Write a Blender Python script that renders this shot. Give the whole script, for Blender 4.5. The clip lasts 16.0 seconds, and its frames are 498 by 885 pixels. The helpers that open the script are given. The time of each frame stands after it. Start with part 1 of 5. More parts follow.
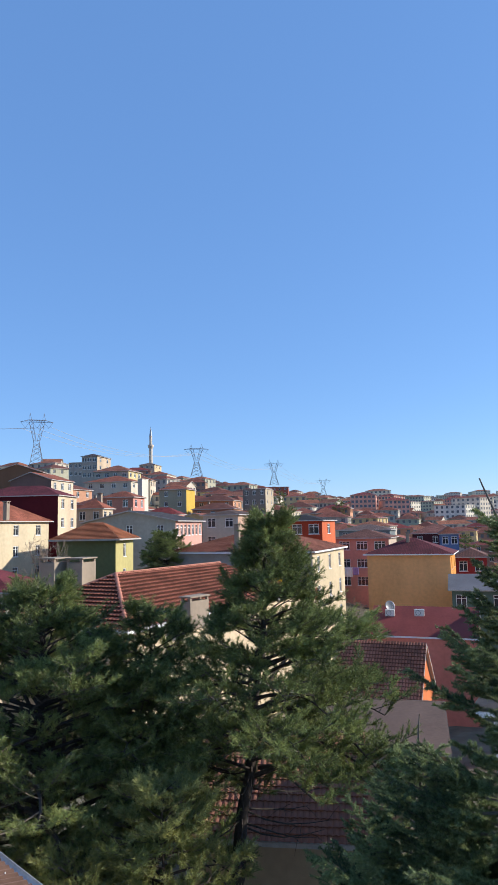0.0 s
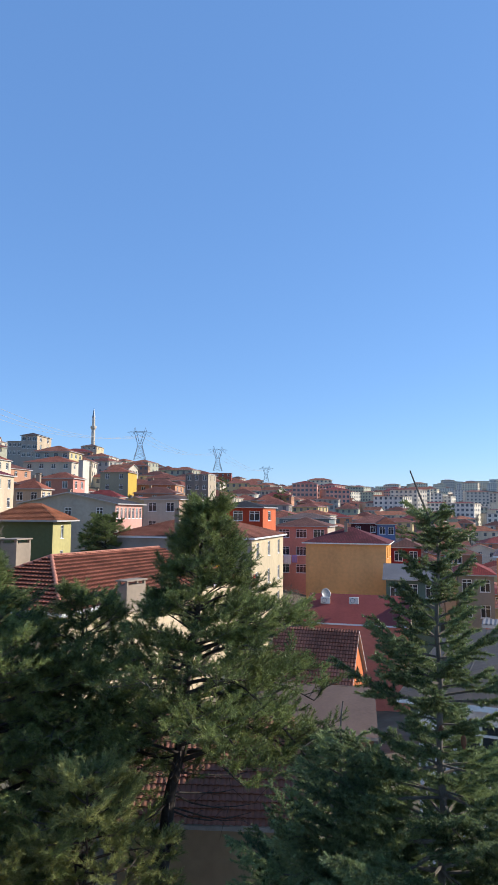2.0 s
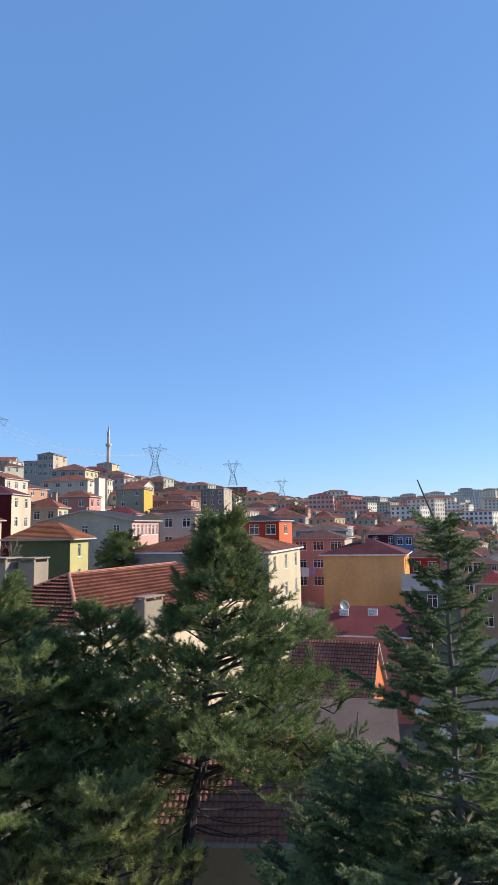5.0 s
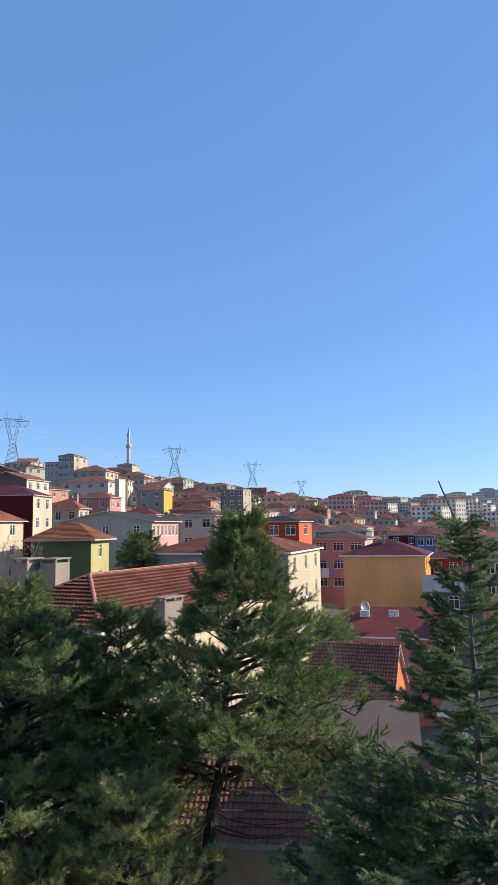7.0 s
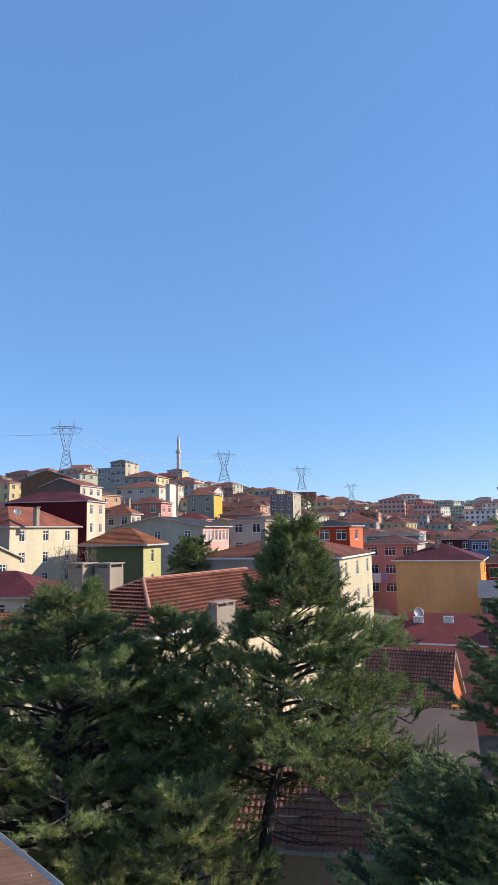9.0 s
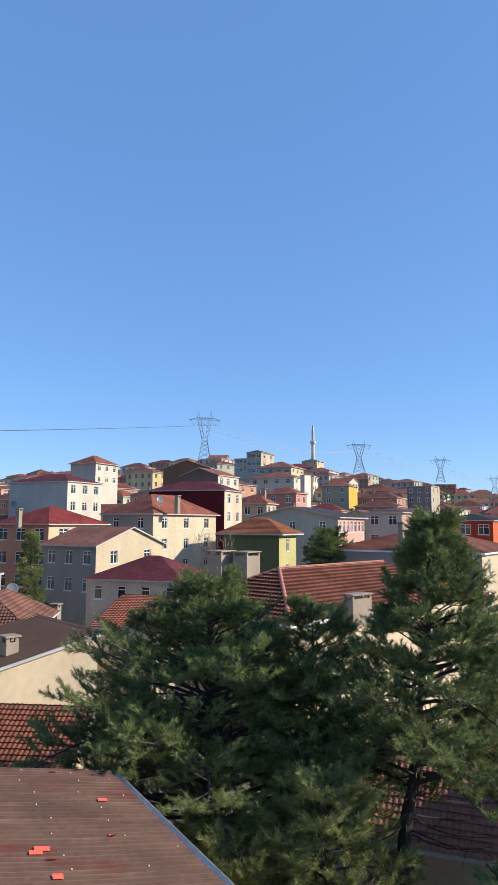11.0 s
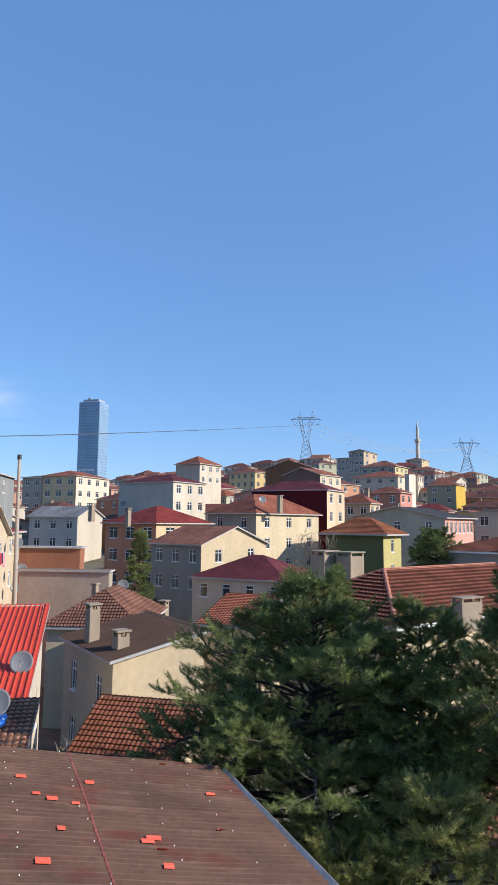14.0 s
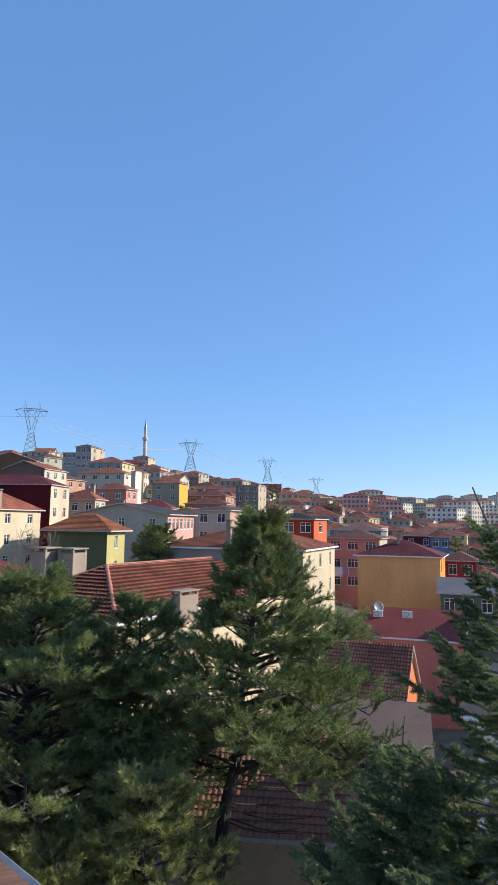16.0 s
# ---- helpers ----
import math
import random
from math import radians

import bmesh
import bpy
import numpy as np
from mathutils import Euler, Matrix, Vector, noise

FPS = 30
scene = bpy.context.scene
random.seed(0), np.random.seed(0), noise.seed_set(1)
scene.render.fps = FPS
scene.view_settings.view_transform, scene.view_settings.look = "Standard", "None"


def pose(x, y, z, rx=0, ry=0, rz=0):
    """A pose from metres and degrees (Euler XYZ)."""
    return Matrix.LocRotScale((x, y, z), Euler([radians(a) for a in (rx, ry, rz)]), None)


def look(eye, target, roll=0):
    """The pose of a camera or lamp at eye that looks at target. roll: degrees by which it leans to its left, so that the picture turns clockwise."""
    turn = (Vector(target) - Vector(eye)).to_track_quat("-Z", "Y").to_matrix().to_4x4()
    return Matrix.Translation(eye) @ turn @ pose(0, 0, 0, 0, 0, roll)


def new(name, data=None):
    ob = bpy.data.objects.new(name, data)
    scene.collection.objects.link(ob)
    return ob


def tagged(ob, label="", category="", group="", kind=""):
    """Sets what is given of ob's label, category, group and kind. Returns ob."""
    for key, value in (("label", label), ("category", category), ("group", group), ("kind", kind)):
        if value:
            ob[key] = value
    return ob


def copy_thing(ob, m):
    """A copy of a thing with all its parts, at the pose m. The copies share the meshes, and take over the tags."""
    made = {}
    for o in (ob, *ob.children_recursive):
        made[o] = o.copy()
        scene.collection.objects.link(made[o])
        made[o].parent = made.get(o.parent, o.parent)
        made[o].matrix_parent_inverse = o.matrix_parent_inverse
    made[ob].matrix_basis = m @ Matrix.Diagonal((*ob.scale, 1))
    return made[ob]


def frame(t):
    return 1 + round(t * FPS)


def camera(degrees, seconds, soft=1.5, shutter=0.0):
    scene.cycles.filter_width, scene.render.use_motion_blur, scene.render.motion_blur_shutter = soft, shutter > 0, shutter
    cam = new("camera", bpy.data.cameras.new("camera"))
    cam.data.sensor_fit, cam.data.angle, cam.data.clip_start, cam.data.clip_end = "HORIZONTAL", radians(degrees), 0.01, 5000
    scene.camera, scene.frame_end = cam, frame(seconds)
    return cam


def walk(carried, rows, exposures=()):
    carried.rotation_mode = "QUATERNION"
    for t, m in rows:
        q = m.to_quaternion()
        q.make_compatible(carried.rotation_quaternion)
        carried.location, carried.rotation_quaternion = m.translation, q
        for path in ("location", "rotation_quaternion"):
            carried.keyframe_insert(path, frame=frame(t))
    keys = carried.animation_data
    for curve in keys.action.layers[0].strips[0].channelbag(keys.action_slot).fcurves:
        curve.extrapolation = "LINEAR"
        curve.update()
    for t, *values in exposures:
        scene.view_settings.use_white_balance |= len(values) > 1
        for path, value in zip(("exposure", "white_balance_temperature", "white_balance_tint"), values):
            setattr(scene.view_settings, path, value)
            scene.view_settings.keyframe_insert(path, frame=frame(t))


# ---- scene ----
cam = camera(40.48, 16.0, soft=0.6)
PATH = [
    (0.0, pose(-0.006, 0.001, 11.998, 97.08, 1.18, 0.00)),
    (0.5, pose(0.041, 0.018, 11.976, 96.23, 0.01, -1.86)),
    (1.0, pose(0.114, -0.003, 11.988, 95.70, -0.74, -2.33)),
    (1.5, pose(0.117, 0.039, 11.990, 95.61, -0.62, -3.16)),
    (2.0, pose(0.102, 0.086, 11.999, 95.87, -0.44, -4.90)),
    (2.5, pose(0.112, 0.102, 11.998, 96.25, -0.41, -8.34)),
    (3.0, pose(0.153, 0.131, 11.990, 96.42, -0.30, -11.84)),
    (3.5, pose(0.172, 0.109, 11.992, 96.62, -0.15, -12.90)),
    (4.0, pose(0.180, 0.080, 11.999, 96.80, 0.08, -11.05)),
    (4.5, pose(0.180, 0.063, 11.999, 97.00, 0.49, -7.06)),
    (5.0, pose(0.167, -0.003, 11.992, 97.03, 0.96, -3.50)),
    (7.5, pose(0.171, 0.018, 12.011, 97.16, 1.12, -1.34)),
    (8.0, pose(0.147, -0.009, 12.026, 97.50, 1.35, -0.35)),
    (10.5, pose(0.057, -0.082, 12.034, 97.26, -0.16, 9.79)),
    (11.0, pose(0.030, -0.079, 12.052, 96.86, -0.28, 13.62)),
    (11.5, pose(-0.000, -0.067, 12.060, 96.62, 0.47, 18.12)),
    (12.0, pose(-0.049, -0.057, 12.044, 96.35, 0.94, 24.66)),
    (12.5, pose(-0.101, -0.055, 12.036, 96.42, 0.57, 31.08)),
    (13.0, pose(-0.116, -0.035, 12.021, 96.72, -0.00, 33.58)),
    (13.5, pose(-0.065, -0.056, 12.033, 96.94, -0.27, 29.67)),
    (14.0, pose(0.015, -0.054, 12.052, 96.78, -0.56, 22.24)),
    (14.5, pose(0.046, -0.082, 12.073, 96.34, -0.97, 17.42)),
    (15.0, pose(0.037, -0.092, 12.072, 96.32, -0.95, 11.86)),
    (15.5, pose(-0.014, -0.069, 12.082, 96.63, -0.49, 4.88)),
    (16.0, pose(-0.044, -0.096, 12.036, 96.75, -0.82, -0.70)),
]
EXPOSURE = 0.5
# the camera closes down a little while it faces the red roofs
walk(cam, PATH, [(0.0, EXPOSURE), (11.25, EXPOSURE), (12.0, 0.42), (12.5, 0.32), (13.0, 0.27), (13.5, 0.32), (14.0, 0.42), (14.75, EXPOSURE), (16.0, EXPOSURE)])

# ---- daylight ----
SUN_AZ, SUN_EL = -82.0, 25.0      # degrees left of straight ahead, degrees up
world = bpy.data.worlds.new("sky")
scene.world = world
world.use_nodes = True
wn, wl = world.node_tree.nodes, world.node_tree.links
wn.clear()
sky = wn.new("ShaderNodeTexSky")
sky.sky_type, sky.sun_disc = "NISHITA", False
sky.sun_elevation, sky.sun_rotation = radians(SUN_EL), radians(-SUN_AZ)
sky.altitude, sky.air_density, sky.dust_density, sky.ozone_density = 350, 0.97, 0.09, 4.8
back = wn.new("ShaderNodeBackground")
back.inputs["Strength"].default_value = 0.146
# one low bank of thin cloud over the left end of the skyline
geo = wn.new("ShaderNodeTexCoord")
mapn = wn.new("ShaderNodeMapping")
mapn.inputs["Scale"].default_value = (5, 5, 30)
cl = wn.new("ShaderNodeTexNoise")
cl.inputs["Scale"].default_value, cl.inputs["Detail"].default_value = 1.7, 7
sep = wn.new("ShaderNodeSeparateXYZ")
band = wn.new("ShaderNodeValToRGB")
e = band.color_ramp.elements
e[0].position, e[0].color = 0.12, (0, 0, 0, 1)
e[1].position, e[1].color = 0.2, (0, 0, 0, 1)
for p_, v_ in ((0.142, 0.5), (0.155, 0.25), (0.172, 0.85)):
    k = e.new(p_)
    k.color = (v_, v_, v_, 1)
side = wn.new("ShaderNodeMapRange")
side.inputs["From Min"].default_value, side.inputs["From Max"].default_value = -0.63, -0.72
den = wn.new("ShaderNodeMapRange")
den.inputs["From Min"].default_value, den.inputs["From Max"].default_value = 0.38, 0.68
m1, m2 = wn.new("ShaderNodeMath"), wn.new("ShaderNodeMath")
m1.operation = m2.operation = "MULTIPLY"
mixc = wn.new("ShaderNodeMixRGB")
mixc.inputs["Color2"].default_value = (4.6, 5.1, 5.9, 1)
wl.new(geo.outputs["Generated"], mapn.inputs["Vector"])
wl.new(mapn.outputs["Vector"], cl.inputs["Vector"])
wl.new(geo.outputs["Generated"], sep.inputs["Vector"])
wl.new(sep.outputs["Z"], band.inputs["Fac"])
wl.new(sep.outputs["X"], side.inputs["Value"])
wl.new(cl.outputs["Fac"], den.inputs["Value"])
wl.new(band.outputs["Color"], m1.inputs[0])
wl.new(side.outputs["Result"], m1.inputs[1])
wl.new(m1.outputs["Value"], m2.inputs[0])
wl.new(den.outputs["Result"], m2.inputs[1])
wl.new(m2.outputs["Value"], mixc.inputs["Fac"])
rich = wn.new("ShaderNodeHueSaturation")
rich.inputs["Saturation"].default_value = 1.0
wl.new(sky.outputs["Color"], rich.inputs["Color"])
even = wn.new("ShaderNodeMixRGB")
even.inputs["Fac"].default_value = 0.52
even.inputs["Color2"].default_value = (0.8, 1.85, 4.2, 1)
wl.new(rich.outputs["Color"], even.inputs["Color1"])
wl.new(even.outputs["Color"], mixc.inputs["Color1"])
wl.new(mixc.outputs["Color"], back.inputs["Color"])
wo = wn.new("ShaderNodeOutputWorld")
wl.new(back.outputs["Background"], wo.inputs["Surface"])

sun = new("sun", bpy.data.lights.new("sun", "SUN"))
sun.data.energy, sun.data.angle, sun.data.color = 4.4, radians(0.53), (1.0, 0.94, 0.855)
sun.matrix_world = look((-math.sin(radians(SUN_AZ)) * math.cos(radians(SUN_EL)) * 50, math.cos(radians(SUN_AZ)) * math.cos(radians(SUN_EL)) * 50, math.sin(radians(SUN_EL)) * 50), (0, 0, 0))

# ---- materials ----
MATS = {}


def shader(name, rough=0.8, metal=0.0, spec=0.4):
    m = bpy.data.materials.new(name)
    m.use_nodes = True
    b = m.node_tree.nodes["Principled BSDF"]
    b.inputs["Roughness"].default_value, b.inputs["Metallic"].default_value = rough, metal
    b.inputs["Specular IOR Level"].default_value = spec
    return m, m.node_tree.nodes, m.node_tree.links, b


def noise_node(n, l, scale, detail=5.0, vec=None, stretch=None):
    t = n.new("ShaderNodeTexNoise")
    t.inputs["Scale"].default_value, t.inputs["Detail"].default_value = scale, detail
    if vec is None:
        vec = n.new("ShaderNodeTexCoord").outputs["Object"]
    if stretch:
        mp = n.new("ShaderNodeMapping")
        mp.inputs["Scale"].default_value = stretch
        l.new(vec, mp.inputs["Vector"])
        vec = mp.outputs["Vector"]
    l.new(vec, t.inputs["Vector"])
    return t


def mottled(n, l, b, col, dark, light, scale_a, scale_b, amount=1.0, stretch=None):
    """Base colour that drifts between a darker and a lighter shade at two scales."""
    a, c = noise_node(n, l, scale_a, 6, None, stretch), noise_node(n, l, scale_b, 4)
    mx = n.new("ShaderNodeMath")
    mx.operation = "ADD"
    l.new(a.outputs["Fac"], mx.inputs[0])
    sc = n.new("ShaderNodeMath")
    sc.operation, sc.inputs[1].default_value = "MULTIPLY", 0.6
    l.new(c.outputs["Fac"], sc.inputs[0])
    l.new(sc.outputs["Value"], mx.inputs[1])
    r = n.new("ShaderNodeValToRGB")
    r.color_ramp.elements[0].position, r.color_ramp.elements[1].position = 0.55, 1.05
    r.color_ramp.elements[0].color = (*[k * dark for k in col], 1)
    r.color_ramp.elements[1].color = (*[min(1, k * light) for k in col], 1)
    l.new(mx.outputs["Value"], r.inputs["Fac"])
    l.new(r.outputs["Color"], b.inputs["Base Color"])
    return r, a, c


def bump(n, l, b, height, strength=0.3, dist=0.02):
    k = n.new("ShaderNodeBump")
    k.inputs["Strength"].default_value, k.inputs["Distance"].default_value = strength, dist
    l.new(height, k.inputs["Height"])
    l.new(k.outputs["Normal"], b.inputs["Normal"])


def plaster(col):
    key = ("plaster", col)
    if key not in MATS:
        m, n, l, b = shader("plaster", 0.9, 0, 0.2)
        warm = (col[0], col[1] * 0.9, col[2] * 0.77)
        r, a, c = mottled(n, l, b, warm, 0.8, 1.06, 0.35, 2.5, 1, (1, 1, 0.35))
        bump(n, l, b, noise_node(n, l, 14, 3).outputs["Fac"], 0.25, 0.02)
        MATS[key] = m
    return MATS[key]


def metal_sheet(col, rough=0.45):
    key = ("sheet", col)
    if key not in MATS:
        m, n, l, b = shader("painted_sheet", rough + 0.2, 0, 0.22)
        r, a, c = mottled(n, l, b, col, 0.8, 1.12, 0.5, 6.0)
        MATS[key] = m
    return MATS[key]


def clay(col, big=False):
    """Roof tiles: rows and rolls from the roof's own flat coordinates, tile by tile in shade."""
    key = ("clay", col, big)
    if key not in MATS:
        m, n, l, b = shader("clay_tiles", 0.85, 0, 0.25)
        uv = n.new("ShaderNodeUVMap").outputs["UV"]
        br = n.new("ShaderNodeTexBrick")
        br.offset = 0
        br.inputs["Scale"].default_value = 1
        br.inputs["Brick Width"].default_value, br.inputs["Row Height"].default_value = (0.3, 0.44) if big else (0.2, 0.29)
        br.inputs["Mortar Size"].default_value, br.inputs["Mortar Smooth"].default_value = 0.06 if big else 0.035, 0.4
        br.inputs["Color1"].default_value = (*[k * 0.78 for k in col], 1)
        br.inputs["Color2"].default_value = (*[min(1, k * 1.18) for k in col], 1)
        br.inputs["Mortar"].default_value = (*[k * (0.2 if big else 0.55) for k in col], 1)
        l.new(uv, br.inputs["Vector"])
        st = noise_node(n, l, 0.5, 6)
        mx = n.new("ShaderNodeMixRGB")
        mx.blend_type = "MULTIPLY"
        rp = n.new("ShaderNodeValToRGB")
        rp.color_ramp.elements[0].position, rp.color_ramp.elements[1].position = 0.35, 0.65
        rp.color_ramp.elements[0].color, rp.color_ramp.elements[1].color = (0.62, 0.6, 0.58, 1), (1, 1, 1, 1)
        l.new(st.outputs["Fac"], rp.inputs["Fac"])
        mx.inputs["Fac"].default_value = 1
        l.new(br.outputs["Color"], mx.inputs["Color1"])
        l.new(rp.outputs["Color"], mx.inputs["Color2"])
        l.new(mx.outputs["Color"], b.inputs["Base Color"])
        bump(n, l, b, br.outputs["Color"], 0.6, 0.04)
        MATS[key] = m
    return MATS[key]


def plain(name, col, rough=0.6, metal=0.0, vary=0.12, scale=3.0):
    key = (name, col)
    if key not in MATS:
        m, n, l, b = shader(name, rough, metal)
        mottled(n, l, b, col, 1 - vary, 1 + vary, scale, scale * 6)
        MATS[key] = m
    return MATS[key]


def glass_dark():
    if "pane" not in MATS:
        m, n, l, b = shader("window_pane", 0.06, 0, 0.6)
        b.inputs["Base Color"].default_value = (0.035, 0.04, 0.045, 1)
        nz = noise_node(n, l, 0.6, 2)
        bump(n, l, b, nz.outputs["Fac"], 0.04, 0.05)
        MATS["pane"] = m
    return MATS["pane"]


def glass_far():
    # lighter than near panes: the low contrast of haze is in the base colour
    return plain("hazed_pane", (0.13, 0.135, 0.145), 0.3, 0, 0.35, 0.4)


def felt():
    m, n, l, b = shader("roofing_felt", 0.85, 0, 0.3)
    mottled(n, l, b, (0.068, 0.057, 0.05), 0.75, 1.25, 0.8, 6)
    w = n.new("ShaderNodeTexBrick")
    w.inputs["Scale"].default_value = 1
    w.inputs["Brick Width"].default_value, w.inputs["Row Height"].default_value = 7.0, 0.85
    w.inputs["Mortar Size"].default_value, w.inputs["Mortar Smooth"].default_value = 0.035, 0.6
    uv = n.new("ShaderNodeUVMap")
    l.new(uv.outputs["UV"], w.inputs["Vector"])
    wr = noise_node(n, l, 1.3, 3, uv.outputs["UV"], (2.4, 0.8, 1))
    ad = n.new("ShaderNodeMath")
    ad.operation = "ADD"
    l.new(w.outputs["Fac"], ad.inputs[0])
    l.new(wr.outputs["Fac"], ad.inputs[1])
    bump(n, l, b, ad.outputs["Value"], 0.5, 0.06)
    return m


def brickwork():
    m, n, l, b = shader("brickwork", 0.9, 0, 0.2)
    br = n.new("ShaderNodeTexBrick")
    tc = n.new("ShaderNodeTexCoord")
    mp = n.new("ShaderNodeMapping")
    mp.inputs["Rotation"].default_value = (radians(90), 0, 0)
    br.inputs["Scale"].default_value = 1
    br.inputs["Brick Width"].default_value, br.inputs["Row Height"].default_value, br.inputs["Mortar Size"].default_value = 0.24, 0.16, 0.012
    br.inputs["Color1"].default_value, br.inputs["Color2"].default_value, br.inputs["Mortar"].default_value = (0.36, 0.10, 0.05, 1), (0.46, 0.15, 0.08, 1), (0.3, 0.26, 0.23, 1)
    l.new(tc.outputs["Object"], mp.inputs["Vector"])
    l.new(mp.outputs["Vector"], br.inputs["Vector"])
    l.new(br.outputs["Color"], b.inputs["Base Color"])
    bump(n, l, b, br.outputs["Fac"], 0.4, -0.01)
    return m


WHITE = plain("white_frame", (0.78, 0.77, 0.74), 0.5, 0, 0.06)
TRIM = plain("eave_board", (0.44, 0.41, 0.37), 0.7, 0, 0.15)
CONCRETE = plaster((0.33, 0.29, 0.25))
GALV = plain("galvanised_steel", (0.42, 0.41, 0.4), 0.55, 0.25, 0.15)
DARK = plain("dark_steel", (0.06, 0.06, 0.065), 0.5, 0.3, 0.2)
BARK = plain("pine_bark", (0.055, 0.042, 0.034), 0.95, 0, 0.4, 9)
BARKG = plain("fir_bark", (0.15, 0.125, 0.10), 0.95, 0, 0.35, 12)
DISH = plain("dish_paint", (0.19, 0.195, 0.2), 0.4, 0, 0.1)
BLUE = plain("blue_plastic", (0.02, 0.13, 0.5), 0.35)


def leafy(name, col, tip):
    m, n, l, b = shader(name, 0.5, 0, 0.25)
    g = n.new("ShaderNodeNewGeometry")
    r = n.new("ShaderNodeValToRGB")
    r.color_ramp.elements[0].position = 0.12
    r.color_ramp.elements[0].color = (*col, 1)
    r.color_ramp.elements[1].color = (*tip, 1)
    nz = noise_node(n, l, 0.9, 3)
    ad = n.new("ShaderNodeMath")
    ad.operation = "MULTIPLY_ADD"
    ad.inputs[1].default_value = 0.45
    l.new(g.outputs["Random Per Island"], ad.inputs[0])
    sb = n.new("ShaderNodeMapRange")
    sb.inputs["From Min"].default_value, sb.inputs["From Max"].default_value, sb.inputs["To Max"].default_value = 0.35, 0.7, 0.55
    l.new(nz.outputs["Fac"], sb.inputs["Value"])
    l.new(sb.outputs["Result"], ad.inputs[2])
    l.new(ad.outputs["Value"], r.inputs["Fac"])
    l.new(r.outputs["Color"], b.inputs["Base Color"])
    tr = n.new("ShaderNodeBsdfTranslucent")
    l.new(r.outputs["Color"], tr.inputs["Color"])
    mixs = n.new("ShaderNodeMixShader")
    mixs.inputs["Fac"].default_value = 0.28
    out = n["Material Output"]
    l.new(b.outputs["BSDF"], mixs.inputs[1])
    l.new(tr.outputs["BSDF"], mixs.inputs[2])
    l.new(mixs.outputs["Shader"], out.inputs["Surface"])
    return m


NEEDLE = leafy("pine_needles", (0.032, 0.056, 0.018), (0.44, 0.50, 0.165))
PALENEEDLE = leafy("pale_pine_needles", (0.10, 0.13, 0.045), (0.56, 0.57, 0.20))
FIRLEAF = leafy("fir_needles", (0.03, 0.055, 0.022), (0.42, 0.49, 0.20))

mg, ng, lg, bg = shader("dry_ground", 0.95, 0, 0.2)
mottled(ng, lg, bg, (0.16, 0.14, 0.10), 0.55, 1.3, 0.06, 0.8)
bump(ng, lg, bg, noise_node(ng, lg, 1.5, 6).outputs["Fac"], 0.5, 0.2)

# ---- ground ----
AZS = [-60, -25, -10, 0, 15, 45, 70]
RS = [0, 30, 50, 75, 100, 140, 200, 320, 480, 700, 950, 1300, 2500]
HT = np.array([
    [0, -1, -3, -6, -6, -6, -5, -2, 4, 16, 36, 76, 80],
    [0, -1, -3, -6, -6, -6, -5, -2, 3, 14, 31, 65, 68],
    [0, -1, -5, -5, -2, -1, 4, 10.5, 17.5, 28, 36, 42, 45],
    [0, -1, -3, -1, 2, 5, 12, 23.5, 35.5, 49, 52, 54, 55],
    [0, 0, -1, 0, 4, 9, 18, 37.5, 45, 47, 48, 50, 50],
    [0, 0, 0, 1, 4, 8, 14, 20, 26, 34, 40, 45, 50],
    [0, 0, 0, 1, 4, 8, 14, 20, 26, 34, 40, 45, 50]], float)


def ground_z(x, y):
    r, az = math.hypot(x, y), math.degrees(math.atan2(-x, y))
    if abs(az) > 90:
        r = 0 if y < 0 else r
    az = min(max(az, -60), 70)
    col = [float(np.interp(r, RS, row)) for row in HT]
    return float(np.interp(az, AZS, col))


def sheet(name, pts, faces, mats, idx=None, uvs=None, parent=None, label="", smooth=False):
    me = bpy.data.meshes.new(name)
    me.from_pydata(pts, [], faces)
    for m in mats:
        me.materials.append(m)
    if idx is not None:
        me.polygons.foreach_set("material_index", idx)
    if uvs is not None:
        layer = me.uv_layers.new(name="UVMap")
        flat = np.array([uvs[v] for f_ in faces for v in f_], float).ravel()
        layer.data.foreach_set("uv", flat)
    if smooth:
        me.polygons.foreach_set("use_smooth", [True] * len(me.polygons))
    me.update()
    ob = new(name, me)
    if parent is not None:
        ob.parent = parent
    if label:
        tagged(ob, label)
    return ob


gp, gf = [], []
NA, GR = 96, [0, 8, 16, 25, 35, 50, 65, 80, 100, 120, 150, 180, 220, 270, 330, 400, 480, 580, 700, 850, 1000, 1200, 1500, 2000, 3000, 4500]
for r_ in GR:
    for k in range(NA):
        a_ = 2 * math.pi * k / NA
        px, py = r_ * math.sin(a_), r_ * math.cos(a_)
        gp.append((px, py, ground_z(px, py) if py > -0.5 * abs(px) else 0.0))
for i in range(len(GR) - 1):
    for k in range(NA):
        k2 = (k + 1) % NA
        gf.append((i * NA + k, i * NA + k2, (i + 1) * NA + k2, (i + 1) * NA + k))
tagged(sheet("ground", gp, [f_[::-1] for f_ in gf], [mg], smooth=True), "dry grass and bare soil hillside under the houses", "ground", kind="structure")


# ---- building parts ----
def box(bm, x0, y0, z0, x1, y1, z1, mat=0):
    v = [bm.verts.new(p) for p in ((x0, y0, z0), (x1, y0, z0), (x1, y1, z0), (x0, y1, z0), (x0, y0, z1), (x1, y0, z1), (x1, y1, z1), (x0, y1, z1))]
    for q in ((3, 2, 1, 0), (4, 5, 6, 7), (0, 1, 5, 4), (1, 2, 6, 5), (2, 3, 7, 6), (3, 0, 4, 7)):
        bm.faces.new([v[i] for i in q]).material_index = mat


